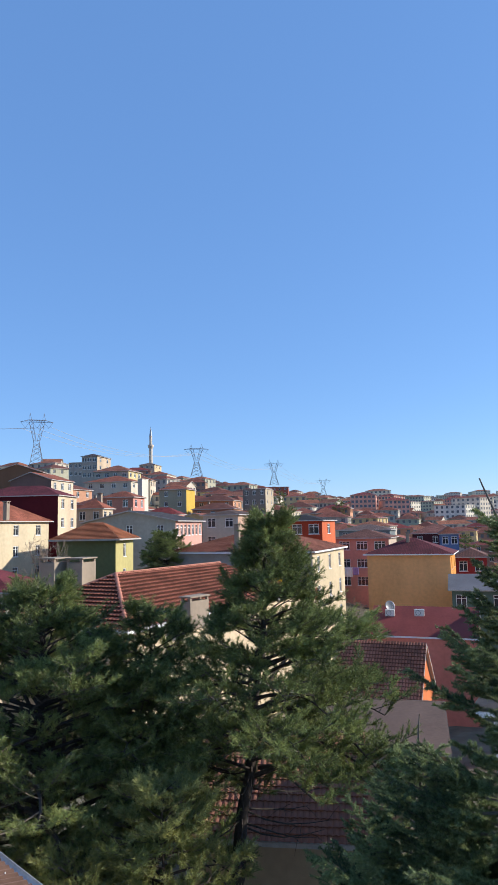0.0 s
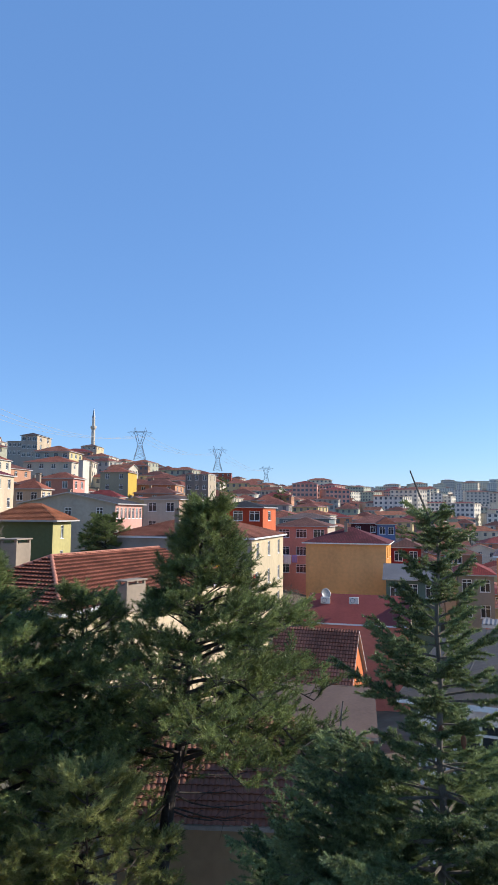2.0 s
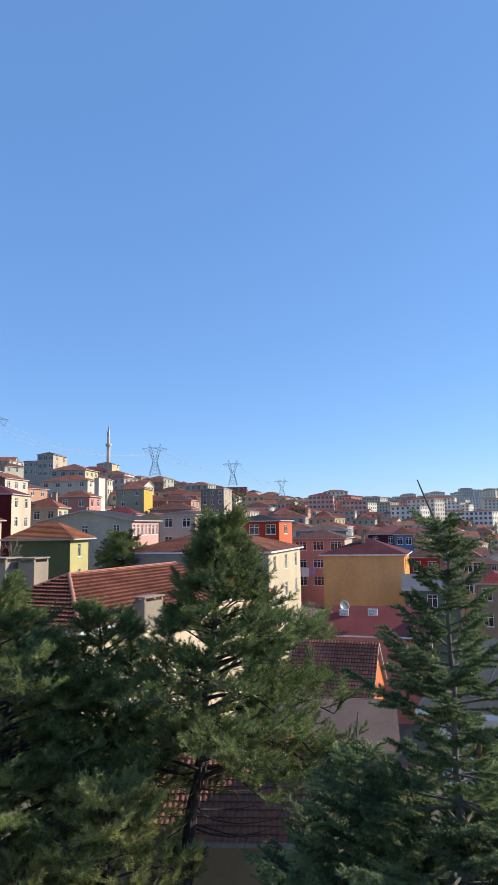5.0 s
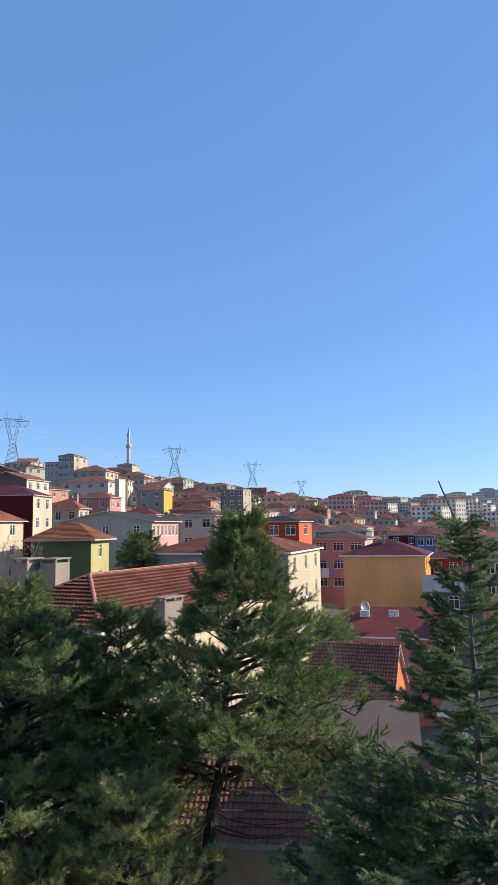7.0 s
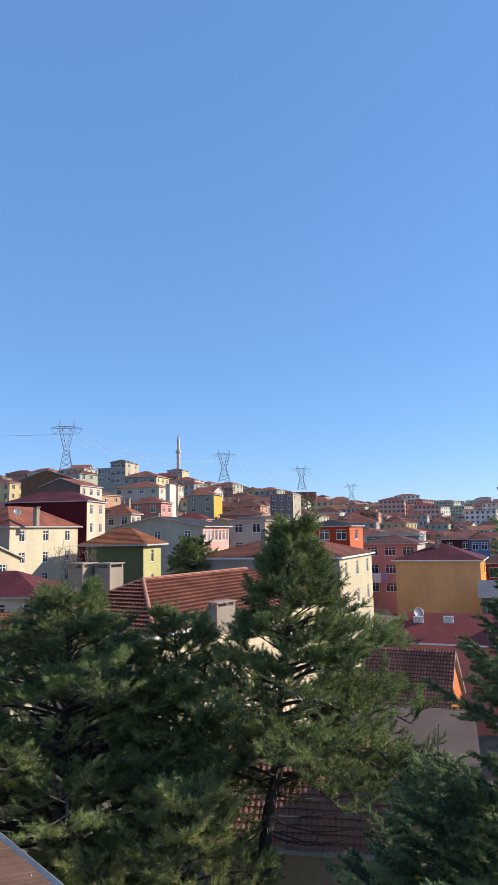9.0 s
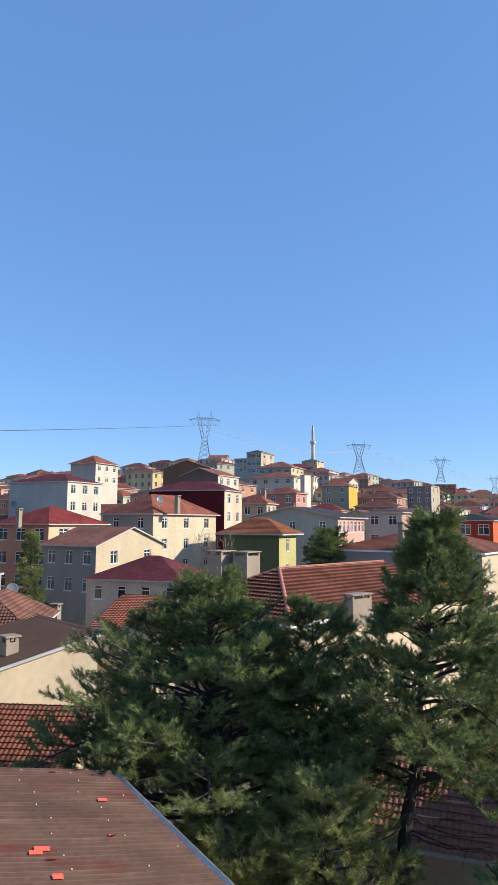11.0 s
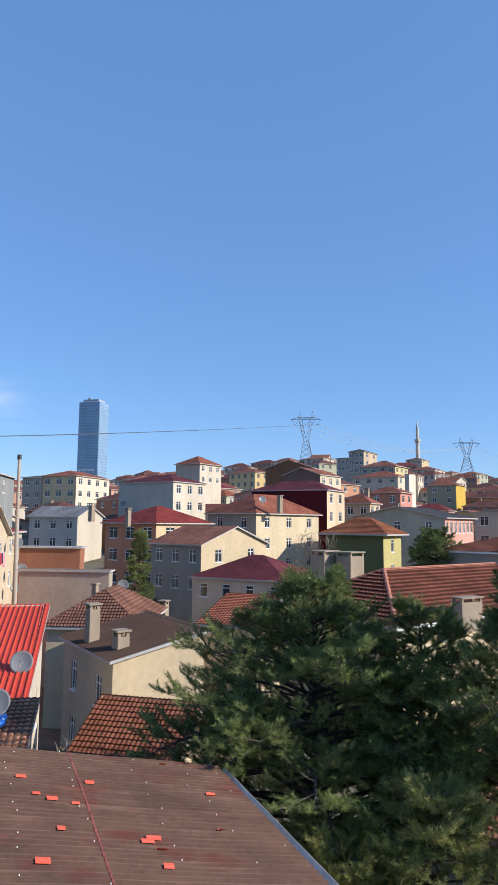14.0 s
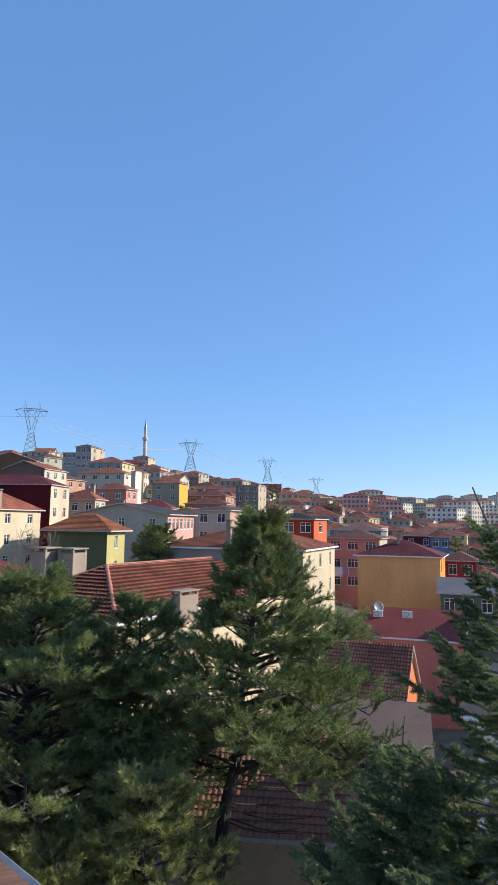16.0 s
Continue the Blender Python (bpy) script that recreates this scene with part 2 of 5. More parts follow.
def part(name, bm, material, parent=None, label="", bevel=0.0):
    if bevel:
        bmesh.ops.bevel(bm, geom=bm.edges[:], offset=bevel, segments=1, affect="EDGES")
    me = bpy.data.meshes.new(name)
    bm.to_mesh(me)
    bm.free()
    for m in material if isinstance(material, (list, tuple)) else [material]:
        me.materials.append(m)
    ob = new(name, me)
    if parent is not None:
        ob.parent = parent
    if label:
        tagged(ob, label)
    return ob


def empty(name, m, label, category, group="", kind=""):
    ob = new(name)
    ob.matrix_world = m
    ob.empty_display_size = 0.2
    return tagged(ob, label, category, group, kind)


WIN = {}


def window(parent, m, w, h, kind="plain"):
    """A framed window whose outer face lies in the plane x-z of m, sunk into the wall."""
    key = (round(w, 2), round(h, 2), kind)
    if key not in WIN:
        t = 0.07
        cols = 1 if w <= 0.8 else 2 if w < 1.7 else 3
        xs = [t + (w - 2 * t) * k / cols for k in range(cols + 1)]
        lights = []
        for k in range(cols):
            a, b = xs[k] + (0.035 if k else 0), xs[k + 1] - (0.035 if k < cols - 1 else 0)
            if h > 1.15:
                lights += [(a, t, b - a, h * 0.70 - t), (a, h * 0.70 + 0.06, b - a, h * 0.30 - 0.06 - t)]
            else:
                lights.append((a, t, b - a, h - 2 * t))
        V, F, I = [], [], []
        facade(V, F, I, (0, 0.06), (1, 0), w, 0.0, h, lights, 0, (0, 1), 0.05, -1)
        F = [f_ for f_, k in zip(F, I) if k >= 0]
        fr = bpy.data.meshes.new("window")
        fr.from_pydata(V, [], F)
        fr.materials.append(WHITE)
        bm = bmesh.new()
        box(bm, -0.06, -0.07, -0.06, w + 0.06, 0.06, -0.003)
        sl = bpy.data.meshes.new("sill")
        bm.to_mesh(sl)
        bm.free()
        sl.materials.append(WHITE)
        pn = bpy.data.meshes.new("pane")
        pn.from_pydata([(t, 0.1, t), (w - t, 0.1, t), (w - t, 0.1, h - t), (t, 0.1, h - t)], [], [(0, 1, 2, 3)])
        pn.materials.append(glass_dark())
        WIN[key] = (fr, pn, sl)
    fr, pn, sl = WIN[key]
    a = new("window", fr)
    a.parent = parent
    a.matrix_basis = m
    for nm, me in (("pane", pn), ("sill", sl)):
        p = new(nm, me)
        p.parent = a
    return a


def facade(V, F, I, o, u, width, z0, z1, holes, mat, inward, deep=0.16, pane=None):
    """One wall face with rectangular openings and their reveals."""
    us = sorted({0.0, width, *[h[0] for h in holes], *[h[0] + h[2] for h in holes]})
    zs = sorted({z0, z1, *[h[1] for h in holes], *[h[1] + h[3] for h in holes]})
    at = {}

    def vert(a, z, k=0.0):
        key = (round(a, 4), round(z, 4), k)
        if key not in at:
            at[key] = len(V)
            V.append((o[0] + u[0] * a + inward[0] * k, o[1] + u[1] * a + inward[1] * k, z))
        return at[key]
    for a, b in zip(us, us[1:]):
        for c, d in zip(zs, zs[1:]):
            mu, mz = (a + b) / 2, (c + d) / 2
            if any(h[0] < mu < h[0] + h[2] and h[1] < mz < h[1] + h[3] for h in holes):
                continue
            F.append((vert(a, c), vert(b, c), vert(b, d), vert(a, d)))
            I.append(mat)
    for h in holes:
        a, b, c, d = h[0], h[0] + h[2], h[1], h[1] + h[3]
        q = [(a, c), (b, c), (b, d), (a, d)]
        for s in range(4):
            p, r = q[s], q[(s + 1) % 4]
            F.append((vert(*r), vert(*p), vert(*p, deep), vert(*r, deep)))
            I.append(mat)
        F.append([vert(*p, deep) for p in q])
        I.append(mat if pane is None else pane)


def roof_face(V, F, I, U, e0, e1, t1, t0, kind, mat, res=1.0):
    """A roof slope from its eave e0-e1 up to its top t0-t1. kind: tile (rolls and steps), wave (corrugated), flat."""
    e0, e1, t0, t1 = (Vector(p) for p in (e0, e1, t0, t1))
    ud = (e1 - e0).normalized()
    nrm = ud.cross((t0 + t1) / 2 - e0).normalized()
    vd = nrm.cross(ud)
    L, S = (e1 - e0).length, ((t0 + t1) / 2 - e0).dot(vd)
    a1, b1 = (t0 - e0).dot(ud), (t1 - e0).dot(ud)
    if kind == "tile":
        pu, pv, amp = 0.2, 0.29, 0.038
        us = [k * pu / 4 for k in range(int(L / pu * 4) + 1)]
        rows = []
        for k in range(int(S / pv) + 1):
            rows += [(k * pv, 0.0), (min(S, (k + 0.96) * pv), 1.0)]
    elif kind == "tile_big":
        pu, pv, amp = 0.3, 0.44, 0.06
        us = [k * pu / 4 for k in range(int(L / pu * 4) + 1)]
        rows = []
        for k in range(int(S / pv) + 1):
            rows += [(k * pv, 0.0), (min(S, (k + 0.96) * pv), 1.0)]
    elif kind == "wave":
        pu, amp = 0.18 * res, 0.03 * res
        us = [k * pu / 4 for k in range(int(L / pu * 4) + 1)]
        rows = [(S * k / 6, 0.5) for k in range(7)]
    elif kind == "rib":
        pu, amp = 0.22 * res, 0.042 * res
        us = []
        for k in range(int(L / pu)):
            us += [(k + q) * pu for q in (0.0, 0.3, 0.4, 0.6, 0.7)]
        rows = [(0, 0.5), (S, 0.5)]
    else:
        us, rows, amp, pu = [0.0], [(0, 0.5), (S, 0.5)], 0.0, 1.0
    us = sorted({*us, L, min(0.0, a1), max(L, b1)})
    base = len(V)
    for v, step in rows:
        k = v / S if S else 0
        lo, hi = a1 * k, L + (b1 - L) * k
        for a in us:
            a = min(max(a, lo), hi)
            ph = (a / pu) % 1.0
            if kind in ("tile", "tile_big"):
                h = amp * abs(math.sin(math.pi * ph)) + (1.15 if kind == "tile" else 1.9) * amp * (1 - step) + 0.006 * math.sin(a * 7.1 + v * 5.3)
            elif kind == "wave":
                h = amp * (0.5 + 0.5 * math.sin(2 * math.pi * ph))
            elif kind == "rib":
                h = amp if 0.35 < ph < 0.65 else 0.0
            else:
                h = 0.0
            V.append(tuple(e0 + ud * a + vd * v + nrm * (h + 0.01)))
            U.append((a, v))
    n = len(us)
    for j in range(len(rows) - 1):
        for i in range(n - 1):
            F.append((base + j * n + i, base + j * n + i + 1, base + (j + 1) * n + i + 1, base + (j + 1) * n + i))
            I.append(mat)


def slab(V, F, I, U, pts, thick, mat):
    b = len(V)
    n = len(pts)
    for p in pts:
        V.append(tuple(p))
        U.append((0, 0))
    for p in pts:
        V.append((p[0], p[1], p[2] - thick))
        U.append((0, 0))
    F.append(tuple(range(b, b + n)))
    F.append(tuple(range(b + 2 * n - 1, b + n - 1, -1)))
    I.extend([mat, mat])
    for k in range(n):
        j = (k + 1) % n
        F.append((b + k, b + n + k, b + n + j, b + j))
        I.append(mat)


def make_roof(kind, w, d, ze, rise, over, mat, surf, parent, trim=None, ends=True, rot=False):
    """Roof over the rectangle 0..w, 0..d. kinds: hip, gable (ridge along x), gable_y, shed (falls to the front), flat."""
    x0, x1, y0, y1 = -over, w + over, -over, d + over
    z1 = ze + rise
    if kind == "hip":
        if x1 - x0 >= y1 - y0:
            k = (y1 - y0) / 2
            ra, rb = (x0 + k, (y0 + y1) / 2, z1), (x1 - k, (y0 + y1) / 2, z1)
            fs = [((x0, y0, ze), (x1, y0, ze), rb, ra), ((x1, y1, ze), (x0, y1, ze), ra, rb), ((x1, y0, ze), (x1, y1, ze), rb, rb), ((x0, y1, ze), (x0, y0, ze), ra, ra)]
        else:
            k = (x1 - x0) / 2
            ra, rb = ((x0 + x1) / 2, y0 + k, z1), ((x0 + x1) / 2, y1 - k, z1)
            fs = [((x0, y0, ze), (x1, y0, ze), ra, ra), ((x1, y1, ze), (x0, y1, ze), rb, rb), ((x1, y0, ze), (x1, y1, ze), rb, ra), ((x0, y1, ze), (x0, y0, ze), ra, rb)]
    elif kind == "gable":
        yc = (y0 + y1) / 2
        fs = [((x0, y0, ze), (x1, y0, ze), (x1, yc, z1), (x0, yc, z1)), ((x1, y1, ze), (x0, y1, ze), (x0, yc, z1), (x1, yc, z1))]
    elif kind == "gable_y":
        xc = (x0 + x1) / 2
        fs = [((x1, y0, ze), (x1, y1, ze), (xc, y1, z1), (xc, y0, z1)), ((x0, y1, ze), (x0, y0, ze), (xc, y0, z1), (xc, y1, z1))]
    elif kind == "shed":
        fs = [((x0, y0, ze), (x1, y0, ze), (x1, y1, z1), (x0, y1, z1))]
    else:
        fs = [((x0, y0, ze), (x1, y0, ze), (x1, y1, ze + 0.02), (x0, y1, ze + 0.02))]
    if surf == "flat":
        return roof_shell(fs, mat, trim or TRIM, parent)
    root = new("roof")
    root.parent = parent
    for f_ in fs:
        V, F, I, U = [], [], [], []
        roof_face(V, F, I, U, *f_, surf, 0)
        sheet("slope", V, F, [mat], I, U, root)
        V, F, I, U = [], [], [], []
        slab(V, F, I, U, list(dict.fromkeys(f_)), 0.14, 0)
        sheet("roof_deck", V, F, [trim or TRIM], I, U, root)
    return root


def roof_shell(fs, mat, edge, parent):
    """A roof as one closed shell: slopes that share their ridge and hips, soffit below and fascia round the eaves."""
    V, F, I, UV, at, used_edges = [], [], [], [], {}, {}
    fs = [list(dict.fromkeys(f_)) for f_ in fs]

    def vert(p, low):
        key = (round(p[0], 3), round(p[1], 3), round(p[2], 3), low)
        if key not in at:
            at[key] = len(V)
            V.append((p[0], p[1], p[2] - (0.14 if low else 0.0)))
        return at[key]
    for f_ in fs:
        a = Vector(f_[0])
        ud = (Vector(f_[1]) - a).normalized()
        vd = ud.cross((Vector(f_[2]) - a)).normalized().cross(ud)
        F.append([vert(p, False) for p in f_])
        UV.append([((Vector(p) - a).dot(ud), (Vector(p) - a).dot(vd)) for p in f_])
        I.append(0)
        F.append([vert(p, True) for p in f_[::-1]])
        UV.append([(0, 0)] * len(f_))
        I.append(1)
        for p, q in zip(f_, f_[1:] + f_[:1]):
            e = frozenset((vert(p, False), vert(q, False)))
            used_edges[e] = used_edges.get(e, 0) + 1
    for f_ in fs:
        for p, q in zip(f_, f_[1:] + f_[:1]):
            if used_edges[frozenset((vert(p, False), vert(q, False)))] == 1:
                F.append([vert(p, False), vert(p, True), vert(q, True), vert(q, False)])
                UV.append([(0, 0)] * 4)
                I.append(1)
    me = bpy.data.meshes.new("roof")
    me.from_pydata(V, [], F)
    me.materials.append(mat)
    me.materials.append(edge)
    me.polygons.foreach_set("material_index", I)
    me.uv_layers.new(name="UVMap").data.foreach_set("uv", np.array([c for f_ in UV for c in f_], float).ravel())
    me.update()
    ob = new("roof", me)
    ob.parent = parent
    return ob


def ridge_tiles(parent, a, b, mat, r=0.13):
    """A row of half-round cover tiles, each its own piece, from a to b."""
    a, b = Vector(a), Vector(b)
    n = max(2, int((b - a).length / 0.42))
    key = ("ridge", id(mat))
    if key not in WIN:
        V, F = [], []
        for j in range(2):
            for k in range(7):
                t = math.pi * k / 6
                V.append((j * 0.46, (r + 0.02 * j) * math.cos(t), (r + 0.02 * j) * math.sin(t) - 0.02))
        for k in range(6):
            F.append((k, k + 1, 8 + k, 7 + k))
        me = bpy.data.meshes.new("ridge_tile")
        me.from_pydata(V, [], F)
        me.materials.append(mat)
        WIN[key] = me
    rot = (b - a).to_track_quat("X", "Z").to_matrix().to_4x4()
    for k in range(n):
        ob = new("ridge_tile", WIN[key])
        ob.parent = parent
        ob.matrix_basis = Matrix.Translation(a.lerp(b, k / n)) @ rot
        ob.scale = ((b - a).length / n / 0.42, 1, 1)


def chimney(parent, x, y, z, w=0.6, h=1.0, d=None, mat=None):
    d = d or w
    bm = bmesh.new()
    box(bm, x - w / 2, y - d / 2, z - 0.8, x + w / 2, y + d / 2, z + h)
    box(bm, x - w / 2 - 0.08, y - d / 2 - 0.08, z + h + 0.16, x + w / 2 + 0.08, y + d / 2 + 0.08, z + h + 0.24)
    for sx in (-1, 1):
        for sy in (-1, 1):
            cx, cy = x + sx * (w / 2 - 0.07), y + sy * (d / 2 - 0.07)
            box(bm, cx - 0.05, cy - 0.05, z + h, cx + 0.05, cy + 0.05, z + h + 0.16)
    return part("chimney", bm, mat or CONCRETE, parent)


PLACED = []


def house(name, label, x, y, yaw, w, d, ze, roof="hip", rise=1.6, over=0.4, front=(0.5, 0.45, 0.36), right=None, top=(0.36, 0.12, 0.075), surf="flat",
          fw=(0, 0), rw=(0, 0), win=(1.1, 1.4), z0=None, trim=None, chims=(), roofmat=None, drop=0.55, lw=(0, 0), frontmat=None, category="house", simple=False, extra=()):
    """A house whose front runs from (x, y) along yaw. fw, rw, lw: columns and rows of windows on the front, right and
    left walls. front, right: wall colours, often set apart as painted shade and sun.
    """
    c = Matrix.Translation((x, y, 0)) @ pose(0, 0, 0, 0, 0, yaw)
    mid = c @ Vector((w / 2, d / 2, 0))
    g = ground_z(mid.x, mid.y)
    zb = (min(g, ze - 3) - 1.0 if z0 is None else z0)
    PLACED.append((mid.x, mid.y, max(w, d) * 0.62))
    root = empty(name, c @ Matrix.Translation((0, 0, zb)), label, category)
    up = Matrix.Translation((0, 0, -zb))
    V, F, I = [], [], []

    def openings(width, cr):
        cols, rows = cr
        out = []
        for j in range(rows):
            z = ze - drop - win[1] - 2.85 * j
            if z < zb + 0.6:
                break
            for i in range(cols):
                out.append((width * (i + 0.5) / cols - win[0] / 2, z, win[0], win[1]))
        return out
    hf, hr, hl = openings(w, fw), openings(d, rw), openings(d, lw)
    hf = hf + list(extra)
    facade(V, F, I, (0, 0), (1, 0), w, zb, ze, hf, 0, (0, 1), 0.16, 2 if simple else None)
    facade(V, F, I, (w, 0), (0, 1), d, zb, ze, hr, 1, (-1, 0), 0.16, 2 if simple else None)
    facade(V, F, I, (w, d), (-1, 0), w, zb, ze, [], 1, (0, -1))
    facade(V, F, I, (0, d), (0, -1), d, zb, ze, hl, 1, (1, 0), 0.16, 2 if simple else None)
    if roof == "gable":
        for xx, sgn in ((w, 1), (0, -1)):
            b = len(V)
            V += [(xx, 0, ze), (xx, d, ze), (xx, d / 2, ze + rise * d / (d + 2 * over))]
            F.append((b, b + 1, b + 2)[::sgn])
            I.append(1)
    if roof == "gable_y":
        for yy, sgn in ((0, 1), (d, -1)):
            b = len(V)
            V += [(0, yy, ze), (w, yy, ze), (w / 2, yy, ze + rise * w / (w + 2 * over))]
            F.append((b, b + 1, b + 2)[::sgn])
            I.append(0)
    if roof == "shed":
        b = len(V)
        V += [(w, 0, ze), (w, d, ze), (w, d, ze + rise), (0, d, ze + rise), (0, 0, ze), (0, d, ze)]
        F += [(b, b + 1, b + 2), (b + 4, b + 3, b + 5), (b + 1, b + 5, b + 3, b + 2)]
        I += [1, 1, 1]
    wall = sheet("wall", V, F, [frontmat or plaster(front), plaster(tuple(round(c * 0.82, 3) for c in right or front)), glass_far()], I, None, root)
    wall.matrix_basis = up
    rf = make_roof(roof, w, d, ze, rise, over, roofmat or clay(top), surf, root, trim)
    rf.matrix_basis = up
    if simple:
        hf, hr, hl = [], [], []
    for h in hf:
        window(root, up @ Matrix.Translation((h[0], 0, h[1])), h[2], h[3])
    for h in hr:
        window(root, up @ Matrix.Translation((w, h[0], h[1])) @ pose(0, 0, 0, 0, 0, 90), h[2], h[3])
    for h in hl:
        window(root, up @ Matrix.Translation((0, d - h[0], h[1])) @ pose(0, 0, 0, 0, 0, -90), h[2], h[3])
    for ch in chims:
        chimney(root, *ch).matrix_basis = up
    return root

# ---- houses ----
RIB = (-41.19, 26.98, 32.0, 9.65, 11.58, 16.45)
FELT = felt()
RIBBED = metal_sheet((0.14, 0.017, 0.018), 0.5)
# many fronts carry painted shade, right walls painted sun; a few are two-tone
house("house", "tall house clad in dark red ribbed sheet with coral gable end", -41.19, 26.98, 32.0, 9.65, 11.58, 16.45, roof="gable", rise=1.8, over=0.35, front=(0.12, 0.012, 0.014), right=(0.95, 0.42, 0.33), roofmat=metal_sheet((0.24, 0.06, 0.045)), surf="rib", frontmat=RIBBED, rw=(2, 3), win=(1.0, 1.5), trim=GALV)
house("house", "small house with bright red ribbed sheet roof and white side wall", -22.84, 14.87, 34.0, 7.9, 7.50, 6.00, roof="shed", rise=2.25, over=0.25, front=(0.72, 0.69, 0.63), roofmat=metal_sheet((0.56, 0.062, 0.036), 0.4), surf="rib", rw=(2, 2), win=(0.7, 1.6), trim=GALV, drop=0.9)
house("house", "low outbuilding with old weathered clay tile roof", -18.15, 12.36, 34.0, 5.89, 4.00, 5.35, roof="shed", rise=0.75, over=0.2, front=(0.62, 0.54, 0.42), top=(0.46, 0.22, 0.13), surf="tile")
house("house", "cream terrace house with dark red gable roof and dishes", -42.87, 34.67, 30.0, 7.00, 10.00, 10.82, roof="gable", rise=2.5, over=0.4, front=(0.62, 0.54, 0.42), right=(0.68, 0.6, 0.5), roofmat=metal_sheet((0.22, 0.05, 0.045)), surf="rib", rw=(2, 3))
house("house", "cream terrace house with small red hipped roof", -48.04, 43.51, 30.0, 7.00, 6.33, 11.06, rise=0.9, front=(0.62, 0.54, 0.42), right=(0.66, 0.6, 0.5), top=(0.3, 0.045, 0.035), rw=(2, 3))
house("house", "blue-grey terrace house with dark flat roof", -55.27, 49.10, 30.0, 7.00, 10.29, 16.91, roof="flat", front=(0.33, 0.37, 0.42), over=0.3, roofmat=metal_sheet((0.05, 0.05, 0.055)), rw=(1, 2))
house("house", "grey rendered shed with lean-to roof", -35.42, 41.12, 18.0, 6.86, 1.00, 8.42, roof="flat", rise=0.15, over=0.15, front=(0.42, 0.4, 0.36), roofmat=plaster((0.2, 0.17, 0.15)))
house("house", "low house with orange brick upper wall and flat top", -43.02, 49.79, 20.0, 5.62, 1.50, 9.71, roof="flat", over=0.2, front=(0.36, 0.17, 0.12), roofmat=metal_sheet((0.4, 0.36, 0.33)))
house("house", "cream house under a brown clay tile hipped roof", -27.02, 33.99, 20.0, 5.49, 9.00, 5.75, rise=1.9, over=0.35, front=(0.62, 0.54, 0.42), top=(0.26, 0.12, 0.08), surf="tile")
house("house", "cream house with dark brown corrugated roof and chimneys", -24.24, 32.09, -36.0, 7.62, 4.79, 5.62, roof="shed", rise=1.1, over=0.25, front=(0.45, 0.42, 0.35), right=(0.66, 0.58, 0.45), roofmat=metal_sheet((0.085, 0.05, 0.036), 0.75), surf="wave", fw=(2, 2), win=(0.9, 1.5), drop=1.0, trim=GALV)
house("house", "low house with mossy orange clay tile roof", -16.70, 22.81, 8.0, 4.34, 2.60, 3.16, roof="shed", rise=1.5, over=0.15, front=(0.62, 0.54, 0.42), top=(0.32, 0.11, 0.06), surf="tile")
house("house", "orange house with red hipped roof", -52.18, 76.92, -15.0, 9.47, 10.41, 11.92, rise=2.3, over=0.5, front=(0.62, 0.29, 0.19), right=(0.7, 0.58, 0.42), top=(0.3, 0.045, 0.035), fw=(3, 3), rw=(2, 2), win=(1.6, 1.5))
house("house", "cream house with shade-grey front, clay tile gable roof and roof terrace", -39.83, 67.94, -18.0, 7.96, 10.98, 9.67, roof="gable", rise=2.0, over=0.35, front=(0.33, 0.32, 0.31), right=(0.68, 0.6, 0.46), top=(0.38, 0.15, 0.09), fw=(3, 2), rw=(2, 1))
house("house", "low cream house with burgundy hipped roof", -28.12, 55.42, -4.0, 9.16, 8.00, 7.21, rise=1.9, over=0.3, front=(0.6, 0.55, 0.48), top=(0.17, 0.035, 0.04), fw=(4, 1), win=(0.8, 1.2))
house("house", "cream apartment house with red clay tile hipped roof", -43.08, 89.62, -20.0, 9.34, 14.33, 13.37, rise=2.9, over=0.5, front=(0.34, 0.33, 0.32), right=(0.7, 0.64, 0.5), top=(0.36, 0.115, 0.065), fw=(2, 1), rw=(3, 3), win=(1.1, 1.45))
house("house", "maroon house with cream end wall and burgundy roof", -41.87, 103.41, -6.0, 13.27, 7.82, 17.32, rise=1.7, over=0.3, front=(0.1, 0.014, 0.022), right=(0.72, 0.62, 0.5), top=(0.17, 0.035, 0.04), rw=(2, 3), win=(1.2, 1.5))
house("house", "house with shade-grey front, white sunlit end wall and burgundy roof", -68.26, 104.47, -12.0, 12.90, 8.96, 18.98, rise=1.6, over=0.3, front=(0.42, 0.43, 0.45), right=(0.72, 0.69, 0.63), top=(0.17, 0.035, 0.04), rw=(3, 3), win=(1.2, 1.5))
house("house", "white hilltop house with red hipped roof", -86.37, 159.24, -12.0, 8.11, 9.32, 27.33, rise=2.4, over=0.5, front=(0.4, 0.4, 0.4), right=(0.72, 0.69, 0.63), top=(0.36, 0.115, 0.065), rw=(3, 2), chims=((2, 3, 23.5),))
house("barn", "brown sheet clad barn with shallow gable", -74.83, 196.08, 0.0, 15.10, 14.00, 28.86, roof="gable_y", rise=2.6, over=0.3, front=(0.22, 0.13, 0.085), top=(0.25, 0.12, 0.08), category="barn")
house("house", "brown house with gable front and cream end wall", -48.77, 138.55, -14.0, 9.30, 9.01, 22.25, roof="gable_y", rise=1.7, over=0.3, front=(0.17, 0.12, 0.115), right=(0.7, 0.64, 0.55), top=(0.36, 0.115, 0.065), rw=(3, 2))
house("apartment_building", "cream apartment building with balconies", -107.93, 131.76, 4.0, 9.50, 15.41, 22.79, rise=1.6, front=(0.55, 0.48, 0.34), right=(0.75, 0.72, 0.66), top=(0.36, 0.115, 0.065), fw=(3, 4), rw=(4, 4), win=(1.5, 1.5), category="building")
